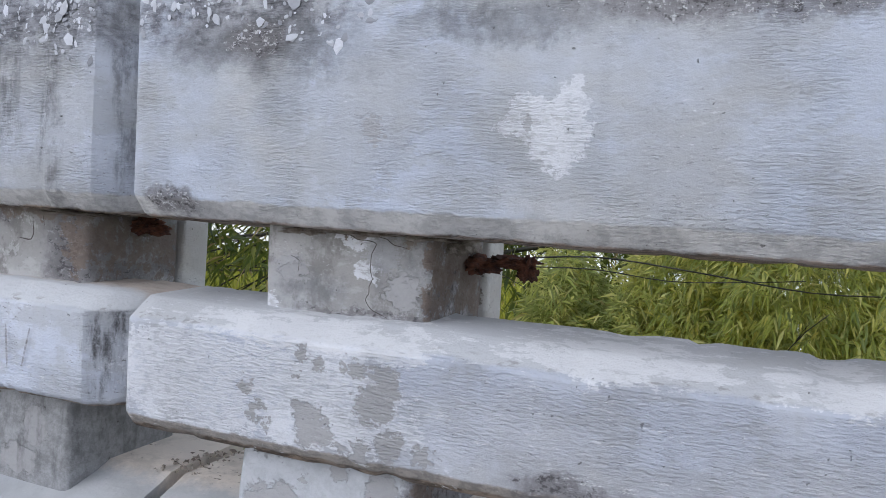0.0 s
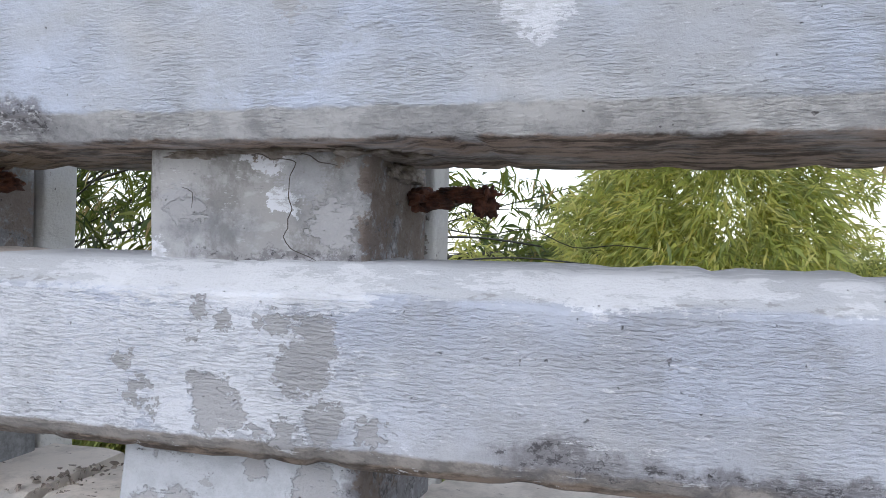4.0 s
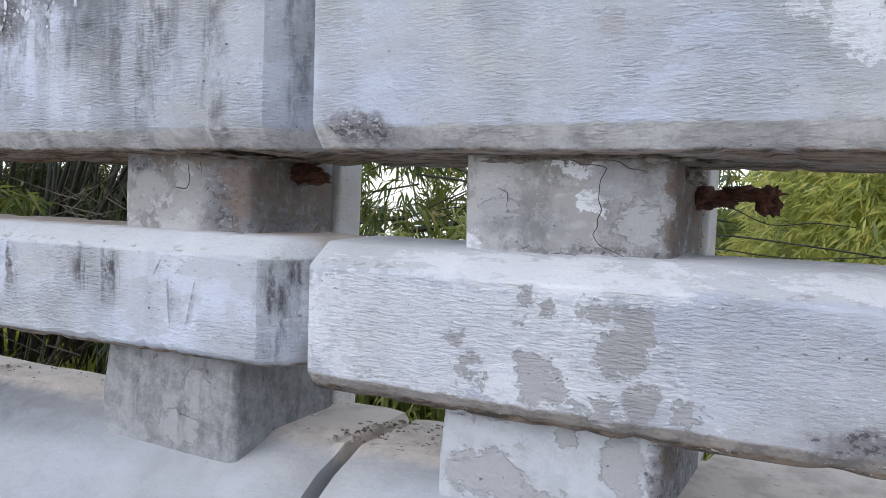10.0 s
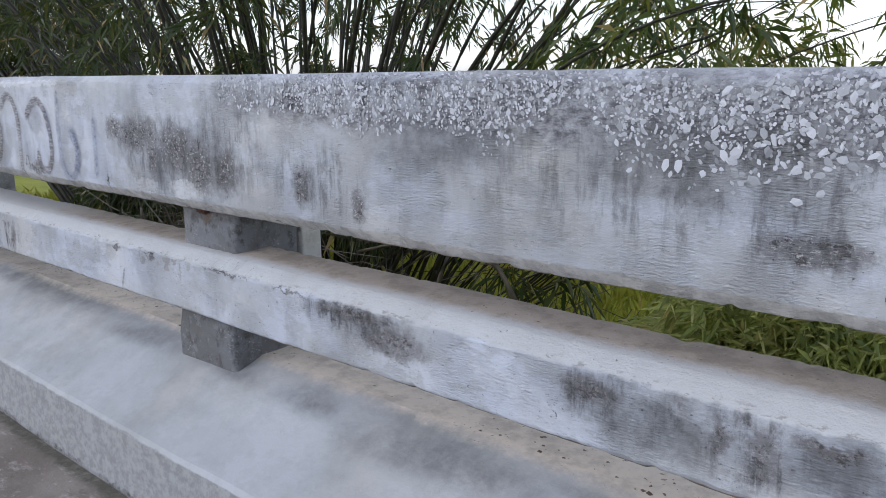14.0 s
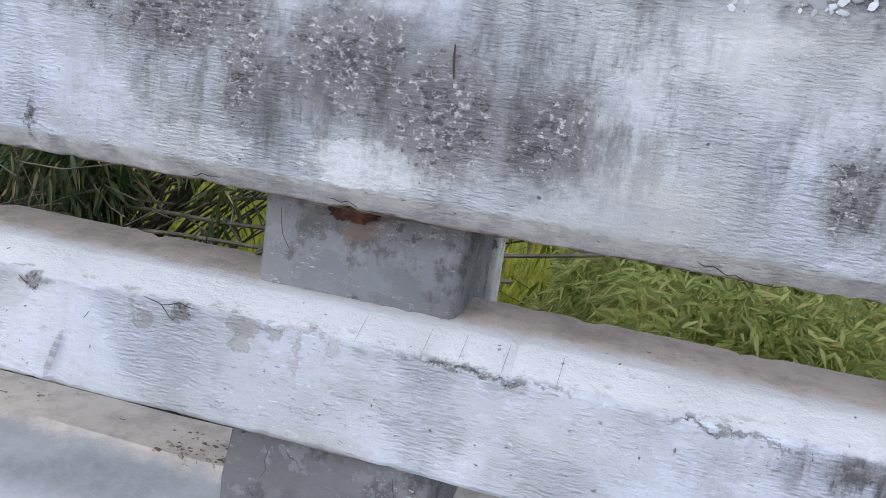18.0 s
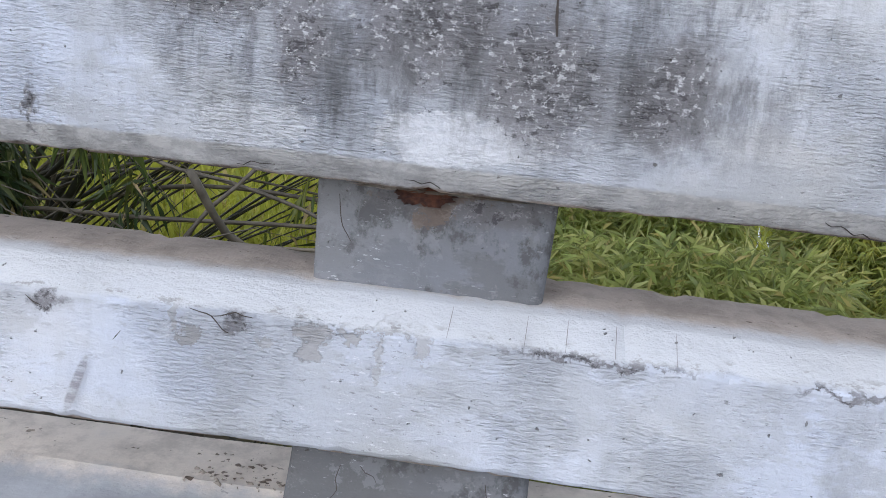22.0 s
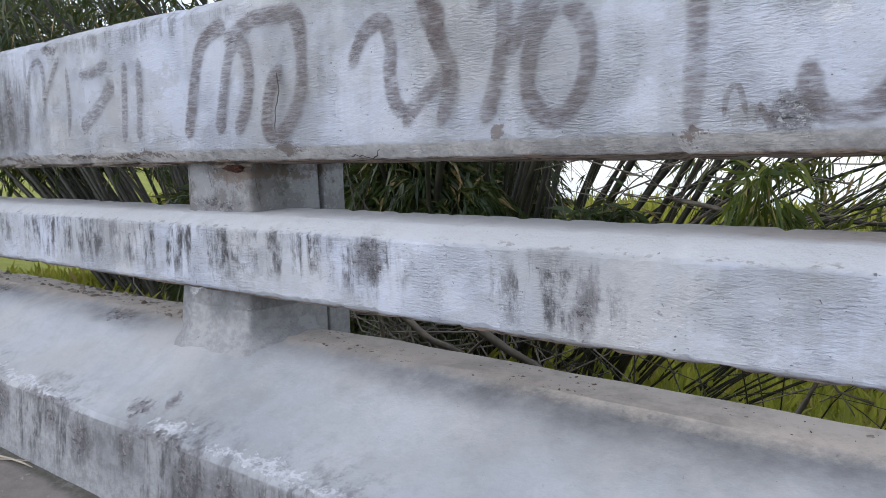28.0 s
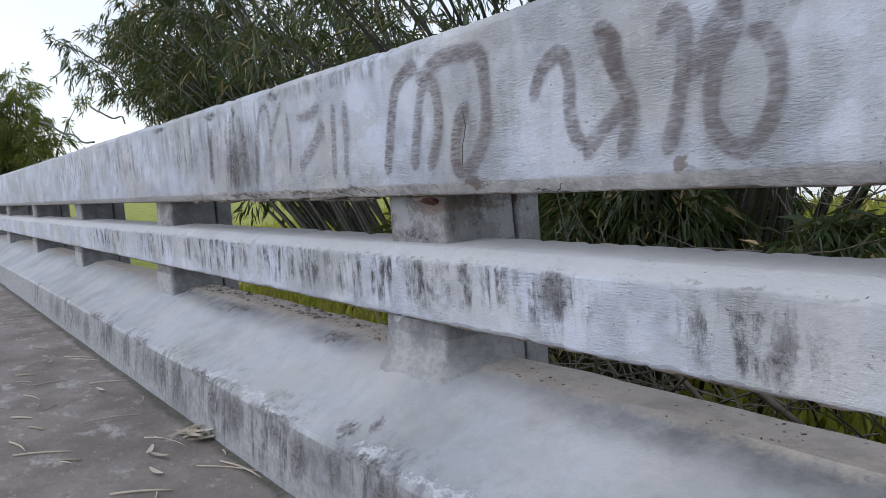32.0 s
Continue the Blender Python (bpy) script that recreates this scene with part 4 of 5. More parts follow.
spray(0.024, [[(-4.768, 0.692), (-4.745, 0.791), (-4.721, 0.861), (-4.676, 0.899), (-4.642, 0.882), (-4.643, 0.799), (-4.659, 0.751)], [(-4.643, 0.799), (-4.598, 0.851), (-4.547, 0.9)]], M_SPRAY_FAINT)
spray(0.026, [[(-4.979, 0.683), (-4.962, 0.766), (-4.932, 0.908)]], M_SPRAY_FAINT)
spray(0.03, [[(-5.16, 0.711), (-5.133, 0.815), (-5.102, 0.884)]], M_SPRAY_FAINT)
for i, (line, w) in enumerate([([(-2.725, 0.92), (-2.735, 0.80), (-2.73, 0.725), (-2.71, 0.688), (-2.68, 0.680), (-2.655, 0.692), (-2.637, 0.73), (-2.642, 0.78), (-2.668, 0.812)], 0.036), ([(-2.682, 0.82), (-2.652, 0.795), (-2.633, 0.763), (-2.634, 0.726), (-2.656, 0.688)], 0.045),
                               ([(-2.53, 0.85), (-2.529, 0.79), (-2.533, 0.73), (-2.54, 0.685)], 0.032), ([(-2.815, 0.87), (-2.795, 0.83), (-2.786, 0.78)], 0.03)]):
    brush_stroke("graffiti_stroke", line, w, M_SPRAY_BLUE, left_rail, 0.0028, 30 + i, label="faded blue sprayed letter stroke")
for i, line in enumerate([[(-2.974, 0.684), (-2.969, 0.715), (-2.957, 0.722), (-2.946, 0.682)], [(-2.938, 0.682), (-2.934, 0.70), (-2.923, 0.681), (-2.919, 0.70)], [(-2.985, 0.70), (-2.965, 0.695)]]):
    brush_stroke("graffiti_stroke", line, 0.010, M_SPRAY, left_rail, 0.003, 40 + i, label="small dark scribbled mark")


def scratch(points, width, parent, depth, lift=0.001, name="crack", material=None):
    """A crack or pencil-thin mark on an upright face, along points (x, z)."""
    line = [points[0]]
    for a, b in zip(points, points[1:]):
        k = max(1, int((Vector(b) - Vector(a)).length / 0.008))
        for s in range(1, k + 1):
            j = 0.0016 if name == "crack" else 0.0
            line.append((a[0] + (b[0] - a[0]) * s / k + j * noise.noise((a[0] * 90, s * 7.3, 1)) * 2, a[1] + (b[1] - a[1]) * s / k + j * noise.noise((s * 5.1, a[1] * 90, 2)) * 2))
    return brush_stroke(name, line, width, material or M_CRACK, parent, lift, 3, lambda x, z: depth)


for p in ([(0.30, 0.64), (0.34, 0.632), (0.333, 0.61), (0.338, 0.59), (0.330, 0.566), (0.338, 0.556), (0.362, 0.546)], [(0.225, 0.61), (0.236, 0.605), (0.236, 0.592)], [(0.345, 0.64), (0.38, 0.628)]):
    scratch(p, 0.0010, right_posts[0], 0.056)
for p in ([(-0.21, 0.632), (-0.207, 0.612), (-0.212, 0.60), (-0.235, 0.601)], [(-0.19, 0.635), (-0.188, 0.62)]):
    scratch(p, 0.0018, left_posts[0], 0.056)
for p in ([(-2.190, 0.372), (-2.194, 0.355), (-2.192, 0.345), (-2.198, 0.335)], [(-2.171, 0.374), (-2.165, 0.367), (-2.158, 0.364), (-2.154, 0.357)], [(-2.05, 0.372), (-2.045, 0.35)], [(-2.215, 0.63), (-2.21, 0.6), (-2.20, 0.585)]):
    scratch(p, 0.0010, left_posts[1], 0.03 if p[0][1] < 0.5 else 0.055)
for p in ([(-3.90, 0.64), (-3.905, 0.61), (-3.897, 0.575), (-3.89, 0.555)], [(-4.13, 0.64), (-4.125, 0.60), (-4.132, 0.56)], [(-4.06, 0.63), (-4.05, 0.59)]):
    scratch(p, 0.0012, left_posts[2], 0.055)
for p in ([(-0.181, 0.49), (-0.176, 0.43)], [(-0.135, 0.492), (-0.15, 0.432)], [(-0.19, 0.515), (-0.205, 0.49)]):
    scratch(p, 0.005, left_rail, -0.006, name="scratch_mark", material=M_SPRAY)
scratch([(-2.424, 0.466), (-2.434, 0.44), (-2.446, 0.405)], 0.012, left_rail, -0.006, name="scratch_mark", material=M_SPRAY)
for p in ([(-2.33, 0.523), (-2.31, 0.518), (-2.298, 0.508), (-2.292, 0.504)], [(-2.31, 0.518), (-2.29, 0.523), (-2.272, 0.521)], [(-2.40, 0.484), (-2.393, 0.493)], [(-2.482, 0.516), (-2.468, 0.507)]):
    scratch(p, 0.0013, left_rail, -0.006)
for x in (-2.032, -1.996, -1.953, -1.90, -2.10):
    brush_stroke("crack", [(x, 0.523), (x + 0.001, 0.533), (x + 0.002, 0.543)], 0.0007, M_HAIRLINE, left_rail, 0.0015, 8, lambda px, pz: -0.004 + (pz - 0.520) * 1.56)
brush_stroke("crack", [(-2.041, 0.815), (-2.040, 0.80), (-2.038, 0.785)], 0.0028, M_CRACK, left_rail, 0.0015, 8)
scratch([(-3.752, 0.80), (-3.747, 0.77), (-3.758, 0.74), (-3.764, 0.70)], 0.003, left_rail, -0.002, 0.004)


def rust_lump(name, at, size, seed, parent, label, material=None):
    """A flaking lump of corroded iron."""
    bm = bmesh.new()
    bmesh.ops.create_icosphere(bm, subdivisions=4, radius=1)
    for v in bm.verts:
        k = 1 + 0.45 * noise.noise(v.co * 1.7 + Vector((seed, 0, 0))) + 0.4 * noise.noise(v.co * 4.5 + Vector((0, seed, 0))) + 0.25 * noise.noise(v.co * 11 + Vector((0, 0, seed)))
        v.co = Vector((v.co.x * size[0], v.co.y * size[1], v.co.z * size[2])) * k + Vector(at)
    me = bpy.data.meshes.new(name)
    bm.to_mesh(me)
    bm.free()
    me.materials.append(material or M_RUST)
    me.shade_smooth()
    ob = new(name, me)
    ob.parent = parent
    return tagged(ob, label)


# ragged cracks along the lower bevel of the upper rails
crack_rng = np.random.default_rng(5)
for x in (-4.5, -4.3, -4.22, -3.95, -3.6, -2.3, -2.15, -1.8):
    z, line = crack_rng.uniform(0.650, 0.664), []
    for k in range(crack_rng.integers(6, 14)):
        line.append((x + 0.007 * k, min(0.669, max(0.648, z))))
        z += crack_rng.normal(0, 0.003)
    brush_stroke("crack", line, crack_rng.uniform(0.0009, 0.0018), M_CRACK, left_rail if x < 0 else right_rail, 0.0012, int(x * 10), lambda px, pz, sd=0 if x < 0 else 11: max(0.0, (0.672 - pz) * 0.9) + uneven(px, 0.0, 0.672, WOB, sd)[0])


rust_lump("rusted_bar", (0.412, 0.20, 0.607), (0.03, 0.03, 0.011), 1, right_posts[0], "flaking rusted iron bar end")
for at, size, parent in (((0.385, 0.115, 0.645), (0.055, 0.06, 0.008), right_posts[0]), ((0.40, 0.16, 0.632), (0.016, 0.06, 0.012), right_posts[0]), ((0.30, 0.064, 0.644), (0.08, 0.012, 0.004), right_posts[0]), ((0.235, 0.064, 0.640), (0.03, 0.008, 0.004), right_posts[0]),
                         ((-0.15, 0.10, 0.643), (0.06, 0.06, 0.006), left_posts[0]), ((-2.12, 0.066, 0.642), (0.1, 0.012, 0.005), left_posts[1]), ((-3.99, 0.064, 0.641), (0.07, 0.012, 0.006), left_posts[2])):
    rust_lump("mortar_crumb", at, size, at[0] * 7, parent, "broken brown mortar under the rail", M_MORTAR)
for i, x in enumerate((-5.35, -5.12, -4.95, -4.78, -4.62, -4.5, -4.36, -4.24)):
    rust_lump("spalled_edge", (x, 0.03 + 0.012 * (i % 3), 0.647 - 0.002 * (i % 2)), (0.09, 0.022, 0.006), i * 3 + 1, left_rail, "cracked edge flaking off under the rail", M_MORTAR)
rust_lump("rusted_bar", (0.452, 0.21, 0.614), (0.03, 0.02, 0.007), 4, right_posts[0], "flaking rusted iron bar end")
rust_lump("rusted_bar", (0.478, 0.21, 0.606), (0.012, 0.014, 0.015), 6, right_posts[0], "flaking rusted iron bar end")
rust_lump("rusted_bar", (-0.118, 0.17, 0.625), (0.035, 0.03, 0.016), 9, left_posts[0], "flaking rusted iron bar end")
rust_lump("rusted_bar", (-2.135, 0.058, 0.637), (0.026, 0.006, 0.009), 14, left_posts[1], "flaking rusted iron bar end")
rust_lump("rusted_bar", (-3.975, 0.06, 0.636), (0.03, 0.008, 0.009), 18, left_posts[2], "flaking rusted iron bar end")


# ---- vegetation ----
rng = np.random.default_rng(11)


def tube(name, line, radii, material, parent=None, sides=7, label="", rings=True, **tags):
    """A tapered round stem along points, with thickened nodes."""
    verts, faces = [], []
    n = len(line)
    for i, p in enumerate(line):
        d = (Vector(line[min(i + 1, n - 1)]) - Vector(line[max(i - 1, 0)])).normalized()
        u = d.cross(Vector((0.3, 0.1, 1)) if abs(d.z) < 0.9 else Vector((1, 0, 0))).normalized()
        v = d.cross(u)
        r = radii[i] * (1.13 if rings and i % 2 else 1)
        for k in range(sides):
            a = 2 * math.pi * k / sides
            verts.append(Vector(p) + (u * math.cos(a) + v * math.sin(a)) * r)
    for i in range(n - 1):
        for k in range(sides):
            j = (k + 1) % sides
            faces.append((i * sides + k, i * sides + j, (i + 1) * sides + j, (i + 1) * sides + k))
    faces.append(tuple(range(sides))[::-1])
    faces.append(tuple((n - 1) * sides + k for k in range(sides)))
    return mesh_object(name, verts, faces, material, parent, label, True, **tags)


def leaves(name, at, way, size, material, parent=None, label="", droop=0.5, fan=7, **tags):
    """Sprays of narrow pointed leaves: at each point a fan of them, spread about a direction and drooping. One mesh."""
    at, way = np.repeat(at, fan, 0), np.repeat(way, fan, 0)
    n = len(at)
    spread = rng.normal(0, 0.55, (n, 3))
    d = way + spread
    d[:, 2] -= droop
    d /= np.linalg.norm(d, axis=1, keepdims=True)
    length = size * rng.uniform(0.6, 1.25, n)
    base = at + rng.normal(0, size * 0.22, (n, 3))
    side = np.cross(d, rng.normal(0, 1, (n, 3)))
    side /= np.linalg.norm(side, axis=1, keepdims=True) + 1e-9
    w = (length * rng.uniform(0.055, 0.085, n))[:, None]
    mid = base + d * (length * 0.4)[:, None]
    tip = base + d * length[:, None]
    tip[:, 2] -= length * 0.22
    v = np.stack([base, mid + side * w, tip, mid - side * w], 1).reshape(-1, 3)
    me = bpy.data.meshes.new(name)
    me.vertices.add(4 * n)
    me.vertices.foreach_set("co", v.astype(np.float32).ravel())
    quad = np.arange(4 * n, dtype=np.int32).reshape(n, 4)
    tri = np.concatenate([quad[:, [0, 1, 2]], quad[:, [0, 2, 3]]], 1).ravel()
    me.loops.add(6 * n)
    me.loops.foreach_set("vertex_index", tri)
    me.polygons.add(2 * n)
    me.polygons.foreach_set("loop_start", np.arange(0, 6 * n, 3, dtype=np.int32))
    me.update()
    me.validate()
    me.materials.append(material)
    ob = new(name, me)
    ob.parent = parent
    return tagged(ob, label, **tags)


def culm_line(base, lean, height, sag, steps=18):
    """An arching bamboo stem: it starts along (lean, 1) and bends over with its height."""
    d = Vector((lean[0], lean[1], 1.0)).normalized()
    out = Vector((lean[0], lean[1], 0))
    pts = []
    for i in range(steps + 1):
        s = i / steps
        p = Vector(base) + d * (height * s) + out * (height * 0.35 * s * s)
        p.z -= sag * height * s**2.6
        pts.append(p)
    return pts


def bamboo(label, centre, spread, stems, heights, fan, leaf_from, per_stem, material, size=0.17, radius=(0.022, 0.04), bias=(0, 0), sag=(0.12, 0.42)):
    """A clump of stems that fan out of one foot, with sprays of leaves on their side branches."""
    clump = thing("bamboo_clump", label, "bamboo", "bamboo clumps")
    at, way = [], []
    for i in range(stems):
        a = rng.uniform(0, 2 * math.pi)
        q = math.sqrt(rng.uniform(0, 1))
        off = Vector((math.cos(a) * spread[0] * q, math.sin(a) * spread[1] * q, 0))
        base = Vector(centre) + off
        base.z = ground_height(base.x, base.y) - 0.1
        lean = (off.x / spread[0] * fan + rng.normal(0, 0.12) + bias[0], off.y / spread[1] * fan * 0.5 + rng.normal(0, 0.08) + bias[1])
        h = rng.uniform(*heights)
        line = culm_line(base, lean, h, rng.uniform(*sag))
        r0 = rng.uniform(*radius)
        tube("culm", line, [r0 * (1 - 0.85 * s / 18) for s in range(19)], M_CULM, clump, 7)
        for k in range(per_stem):
            s = rng.uniform(leaf_from, 1.0)
            j = min(17, int(s * 18))
            p = np.array(line[j].lerp(line[j + 1], s * 18 - j))
            out = rng.normal(0, 1, 3) * (1, 1, 0.45)
            out /= np.linalg.norm(out)
            reach = rng.uniform(0.05, 1.1) * (1.15 - 0.6 * s)
            for step in (0.45, 0.75, 1.0):
                q3 = p + out * reach * step
                q3[2] -= 0.45 * reach * step * step
                at.append(q3)
                way.append(out * 0.8)
    leaves("leaves", np.array(at), np.array(way), size, material, clump, "narrow drooping green leaves", 0.75, 7, kind="stuff")
    return clump


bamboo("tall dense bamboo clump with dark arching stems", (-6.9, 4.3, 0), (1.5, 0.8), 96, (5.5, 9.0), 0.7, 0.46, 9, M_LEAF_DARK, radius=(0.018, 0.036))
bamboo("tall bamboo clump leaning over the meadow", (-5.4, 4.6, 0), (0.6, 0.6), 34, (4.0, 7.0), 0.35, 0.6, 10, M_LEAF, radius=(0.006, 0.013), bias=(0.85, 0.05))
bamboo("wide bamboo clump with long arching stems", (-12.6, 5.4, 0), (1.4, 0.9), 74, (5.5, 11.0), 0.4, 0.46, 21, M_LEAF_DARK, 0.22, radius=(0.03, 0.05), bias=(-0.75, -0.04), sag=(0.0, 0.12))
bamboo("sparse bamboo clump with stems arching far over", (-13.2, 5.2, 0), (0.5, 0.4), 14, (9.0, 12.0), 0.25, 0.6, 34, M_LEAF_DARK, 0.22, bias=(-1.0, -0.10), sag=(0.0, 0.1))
bamboo("distant leafy bamboo clump close to the bridge", (-34.0, 2.6, 0), (0.6, 0.6), 26, (6.0, 8.5), 0.12, 0.15, 34, M_LEAF, 0.3)


def thicket(label, boxes, count, material, size, droop=0.55):
    """Low leafy bamboo growth filling rounded mounds (x, y, z, rx, ry, rz), with a few thin stems."""
    bush = thing("bamboo_bush", label, "bamboo", "low bamboo bushes")
    at, way = [], []
    total = sum(b[3] * b[4] * b[5] for b in boxes)
    for x, y, z, rx, ry, rz in boxes:
        k = int(count * rx * ry * rz / total)
        d = rng.normal(0, 1, (k, 3))
        d /= np.linalg.norm(d, axis=1, keepdims=True)
        q = rng.uniform(0.35, 1, (k, 1)) ** 0.45
        lump = 1 + 0.28 * np.sin(d[:, :1] * 7 + x) * np.cos(d[:, 2:] * 6 + y)
        at.append(np.array((x, y, z)) + d * q * lump * (rx, ry, rz))
        way.append(d * 0.7)
        for i in range(7):
            foot = Vector((x + rng.normal(0, rx * 0.3), y + rng.normal(0, ry * 0.3), ground_height(x, y) - 0.1))
            line = culm_line(foot, (rng.normal(0, 0.5), rng.normal(0, 0.3)), max(0.6, z + rz - foot.z) * 1.0, 0.25, 10)
            tube("stem", line, [0.0065 * (1 - 0.07 * s) for s in range(11)], M_CULM, bush, 5)
    leaves("leaves", np.concatenate(at), np.concatenate(way), size, material, bush, "narrow pale green leaves", droop, 8, kind="stuff")
    return bush


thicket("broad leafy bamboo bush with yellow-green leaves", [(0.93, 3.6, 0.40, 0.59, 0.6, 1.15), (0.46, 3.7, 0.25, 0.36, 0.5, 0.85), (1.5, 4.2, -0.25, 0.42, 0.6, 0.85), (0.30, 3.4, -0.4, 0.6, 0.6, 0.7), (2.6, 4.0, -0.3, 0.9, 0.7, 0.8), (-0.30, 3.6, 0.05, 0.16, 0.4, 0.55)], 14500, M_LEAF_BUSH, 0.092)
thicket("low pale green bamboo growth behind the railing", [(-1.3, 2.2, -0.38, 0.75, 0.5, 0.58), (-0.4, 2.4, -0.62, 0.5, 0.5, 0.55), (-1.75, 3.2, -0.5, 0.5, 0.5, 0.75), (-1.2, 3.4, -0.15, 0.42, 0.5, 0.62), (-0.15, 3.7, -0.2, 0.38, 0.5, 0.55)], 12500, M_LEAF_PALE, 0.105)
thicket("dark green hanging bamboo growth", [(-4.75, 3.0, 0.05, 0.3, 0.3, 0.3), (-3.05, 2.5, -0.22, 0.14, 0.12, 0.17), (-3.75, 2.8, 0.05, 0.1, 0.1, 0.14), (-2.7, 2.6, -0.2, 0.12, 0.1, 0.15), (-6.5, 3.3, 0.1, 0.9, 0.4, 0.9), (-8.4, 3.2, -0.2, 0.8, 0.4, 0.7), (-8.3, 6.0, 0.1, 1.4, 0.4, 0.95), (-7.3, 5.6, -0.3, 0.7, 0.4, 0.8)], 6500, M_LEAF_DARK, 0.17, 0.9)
thicket("hanging spray of green bamboo leaves behind the railing", [(-3.62, 2.2, 0.46, 0.10, 0.10, 0.11)], 26, M_LEAF, 0.14, 1.0)

# fallen and leaning dry stems between the clump and the railing
for i in range(14):
    foot = Vector((rng.uniform(-6.3, -5.2), rng.uniform(3.6, 4.8), rng.uniform(-1.0, -0.3)))
    head = Vector((rng.uniform(-4.0, -1.6), rng.uniform(2.8, 5.4), rng.uniform(-0.35, 2.3)))
    mid = (foot + head) / 2 + Vector((rng.normal(0, 0.1), rng.normal(0, 0.1), rng.uniform(0.1, 0.35)))
    line = smooth_line([foot, mid, head], 0.22)
    r = rng.uniform(0.007, 0.018)
    stem = tube("bamboo_pole", line, [r * (1 - 0.4 * k / len(line)) for k in range(len(line))], M_CULM if i % 2 else M_DRY, None, 7)
    tagged(stem, "leaning dry grey-brown bamboo pole in the thicket", "bamboo pole", "leaning bamboo poles")
for a, b, r in (((-5.0, 3.1, -0.25), (-1.9, 2.3, 0.22), 0.012), ((-4.6, 2.8, -0.3), (-2.2, 2.0, 0.12), 0.011), ((-4.4, 3.2, 0.35), (-2.6, 2.5, 0.0), 0.012), ((-4.70, 1.25, 0.08), (-4.30, 1.4, -0.24), 0.014), ((-4.80, 1.3, 0.2), (-4.82, 1.35, -0.5), 0.008), ((-4.36, 1.25, 0.08), (-3.98, 1.4, -0.2), 0.017), ((-4.55, 1.35, -0.2), (-4.1, 1.3, 0.1), 0.007), ((-19.66, 1.60, 2.15), (-15.00, 1.60, 1.44), 0.022), ((-13.16, 3.00, 3.07), (-14.38, 3.00, 1.92), 0.010), ((-16.99, 2.00, 2.15), (-14.76, 2.00, 1.67), 0.016), ((-3.6, 2.2, -0.6), (-3.0, 2.6, 0.5), 0.012), ((-3.2, 2.1, 0.3), (-2.6, 2.5, -0.6), 0.016),
                ((-0.9, 2.6, 0.5), (1.3, 3.0, 0.42), 0.0045), ((-0.6, 2.7, 0.42), (0.9, 2.9, 0.46), 0.003), ((-0.3, 2.8, 0.62), (0.6, 3.0, 0.55), 0.003), ((-1.6, 3.2, 0.75), (0.1, 3.1, 0.55), 0.007), ((-2.4, 4.4, 0.35), (-0.4, 4.0, 0.85), 0.02), ((-2.6, 4.6, 0.1), (-0.3, 4.1, 0.5), 0.022), ((-2.2, 4.2, 0.9), (-0.7, 3.8, 0.7), 0.012)):
    va, vb = Vector(a), Vector(b)
    bow = min(0.035, 0.022 * (vb - va).length)
    line = smooth_line([va.lerp(vb, f) + Vector((0, rng.normal(0, bow), rng.normal(0, bow))) * (0 if f in (0, 1) else 1) for f in (0, 0.2, 0.42, 0.63, 0.83, 1)], min(0.1, (vb - va).length / 16))
    tagged(tube("bamboo_pole", line, [r * (1 - 0.4 * k / len(line)) for k in range(len(line))], M_DRY if -10.0 < a[0] < -3.0 else M_CULM, None, 7), "leaning bamboo pole crossing behind the railing", "bamboo pole", "leaning bamboo poles")


def twig_heap(label, centre, half, count, length):
    """A tangle of thin dry twigs, one mesh."""
    verts, faces = [], []
    for i in range(count):
        p = Vector([c + rng.uniform(-h, h) for c, h in zip(centre, half)])
        d = Vector((rng.normal(0, 1), rng.normal(0, 0.6), rng.normal(0.25, 0.55))).normalized() * rng.uniform(0.4, 1.0) * length
        bend = Vector(rng.normal(0, 0.08, 3)) * length
        r = rng.uniform(0.0025, 0.007)
        k = len(verts)
        for q, rr in ((p, r), (p + d * 0.5 + bend, r * 0.8), (p + d, r * 0.4)):
            for a in range(4):
                verts.append(q + Vector((0, math.cos(a * math.pi / 2), math.sin(a * math.pi / 2))) * rr)
        for ring in (0, 4):
            for a in range(4):
                b = (a + 1) % 4
                faces.append((k + ring + a, k + ring + b, k + ring + 4 + b, k + ring + 4 + a))
    return mesh_object("twig_heap", verts, faces, M_DRY, None, label, False, "stuff", "twigs")


twig_heap("tangle of thin dry grey bamboo twigs", (-5.4, 2.0, -0.45), (1.2, 0.7, 0.4), 330, 0.9)
twig_heap("thin pale dry twigs criss-crossing behind the railing", (-4.21, 3.2, 0.37), (0.7, 0.3, 0.2), 60, 0.7)
twig_heap("loose thin pale dry twigs behind the railing", (-3.9, 2.3, 0.05), (0.9, 0.3, 0.22), 24, 0.5)
twig_heap("tangle of thin dry grey bamboo twigs", (-2.9, 2.6, -0.35), (0.9, 0.5, 0.3), 26, 0.7)

# grass blades on the low ground
n = 26000
px, py = rng.uniform(-16, 6, n), rng.uniform(0.7, 11, n)
open_ground = ((px + 4.4) / 2.5) ** 2 + ((py - 2.0) / 1.7) ** 2 > 1
open_ground &= ~((px > -0.7) & (py > 6.2))
px, py = px[open_ground], py[open_ground]
n = len(px)
pz = np.array([ground_height(x, y) for x, y in zip(px, py)])
leaves("grass", np.stack([px, py, pz], 1), np.tile((0, 0, 1.6), (n, 1)), 0.36, M_GRASS, None, "tall yellow-green meadow grass", -0.2, 3, kind="stuff", category="grass")

n = 12000
px, py = rng.uniform(-40, 6, n), rng.uniform(11, 26, n)
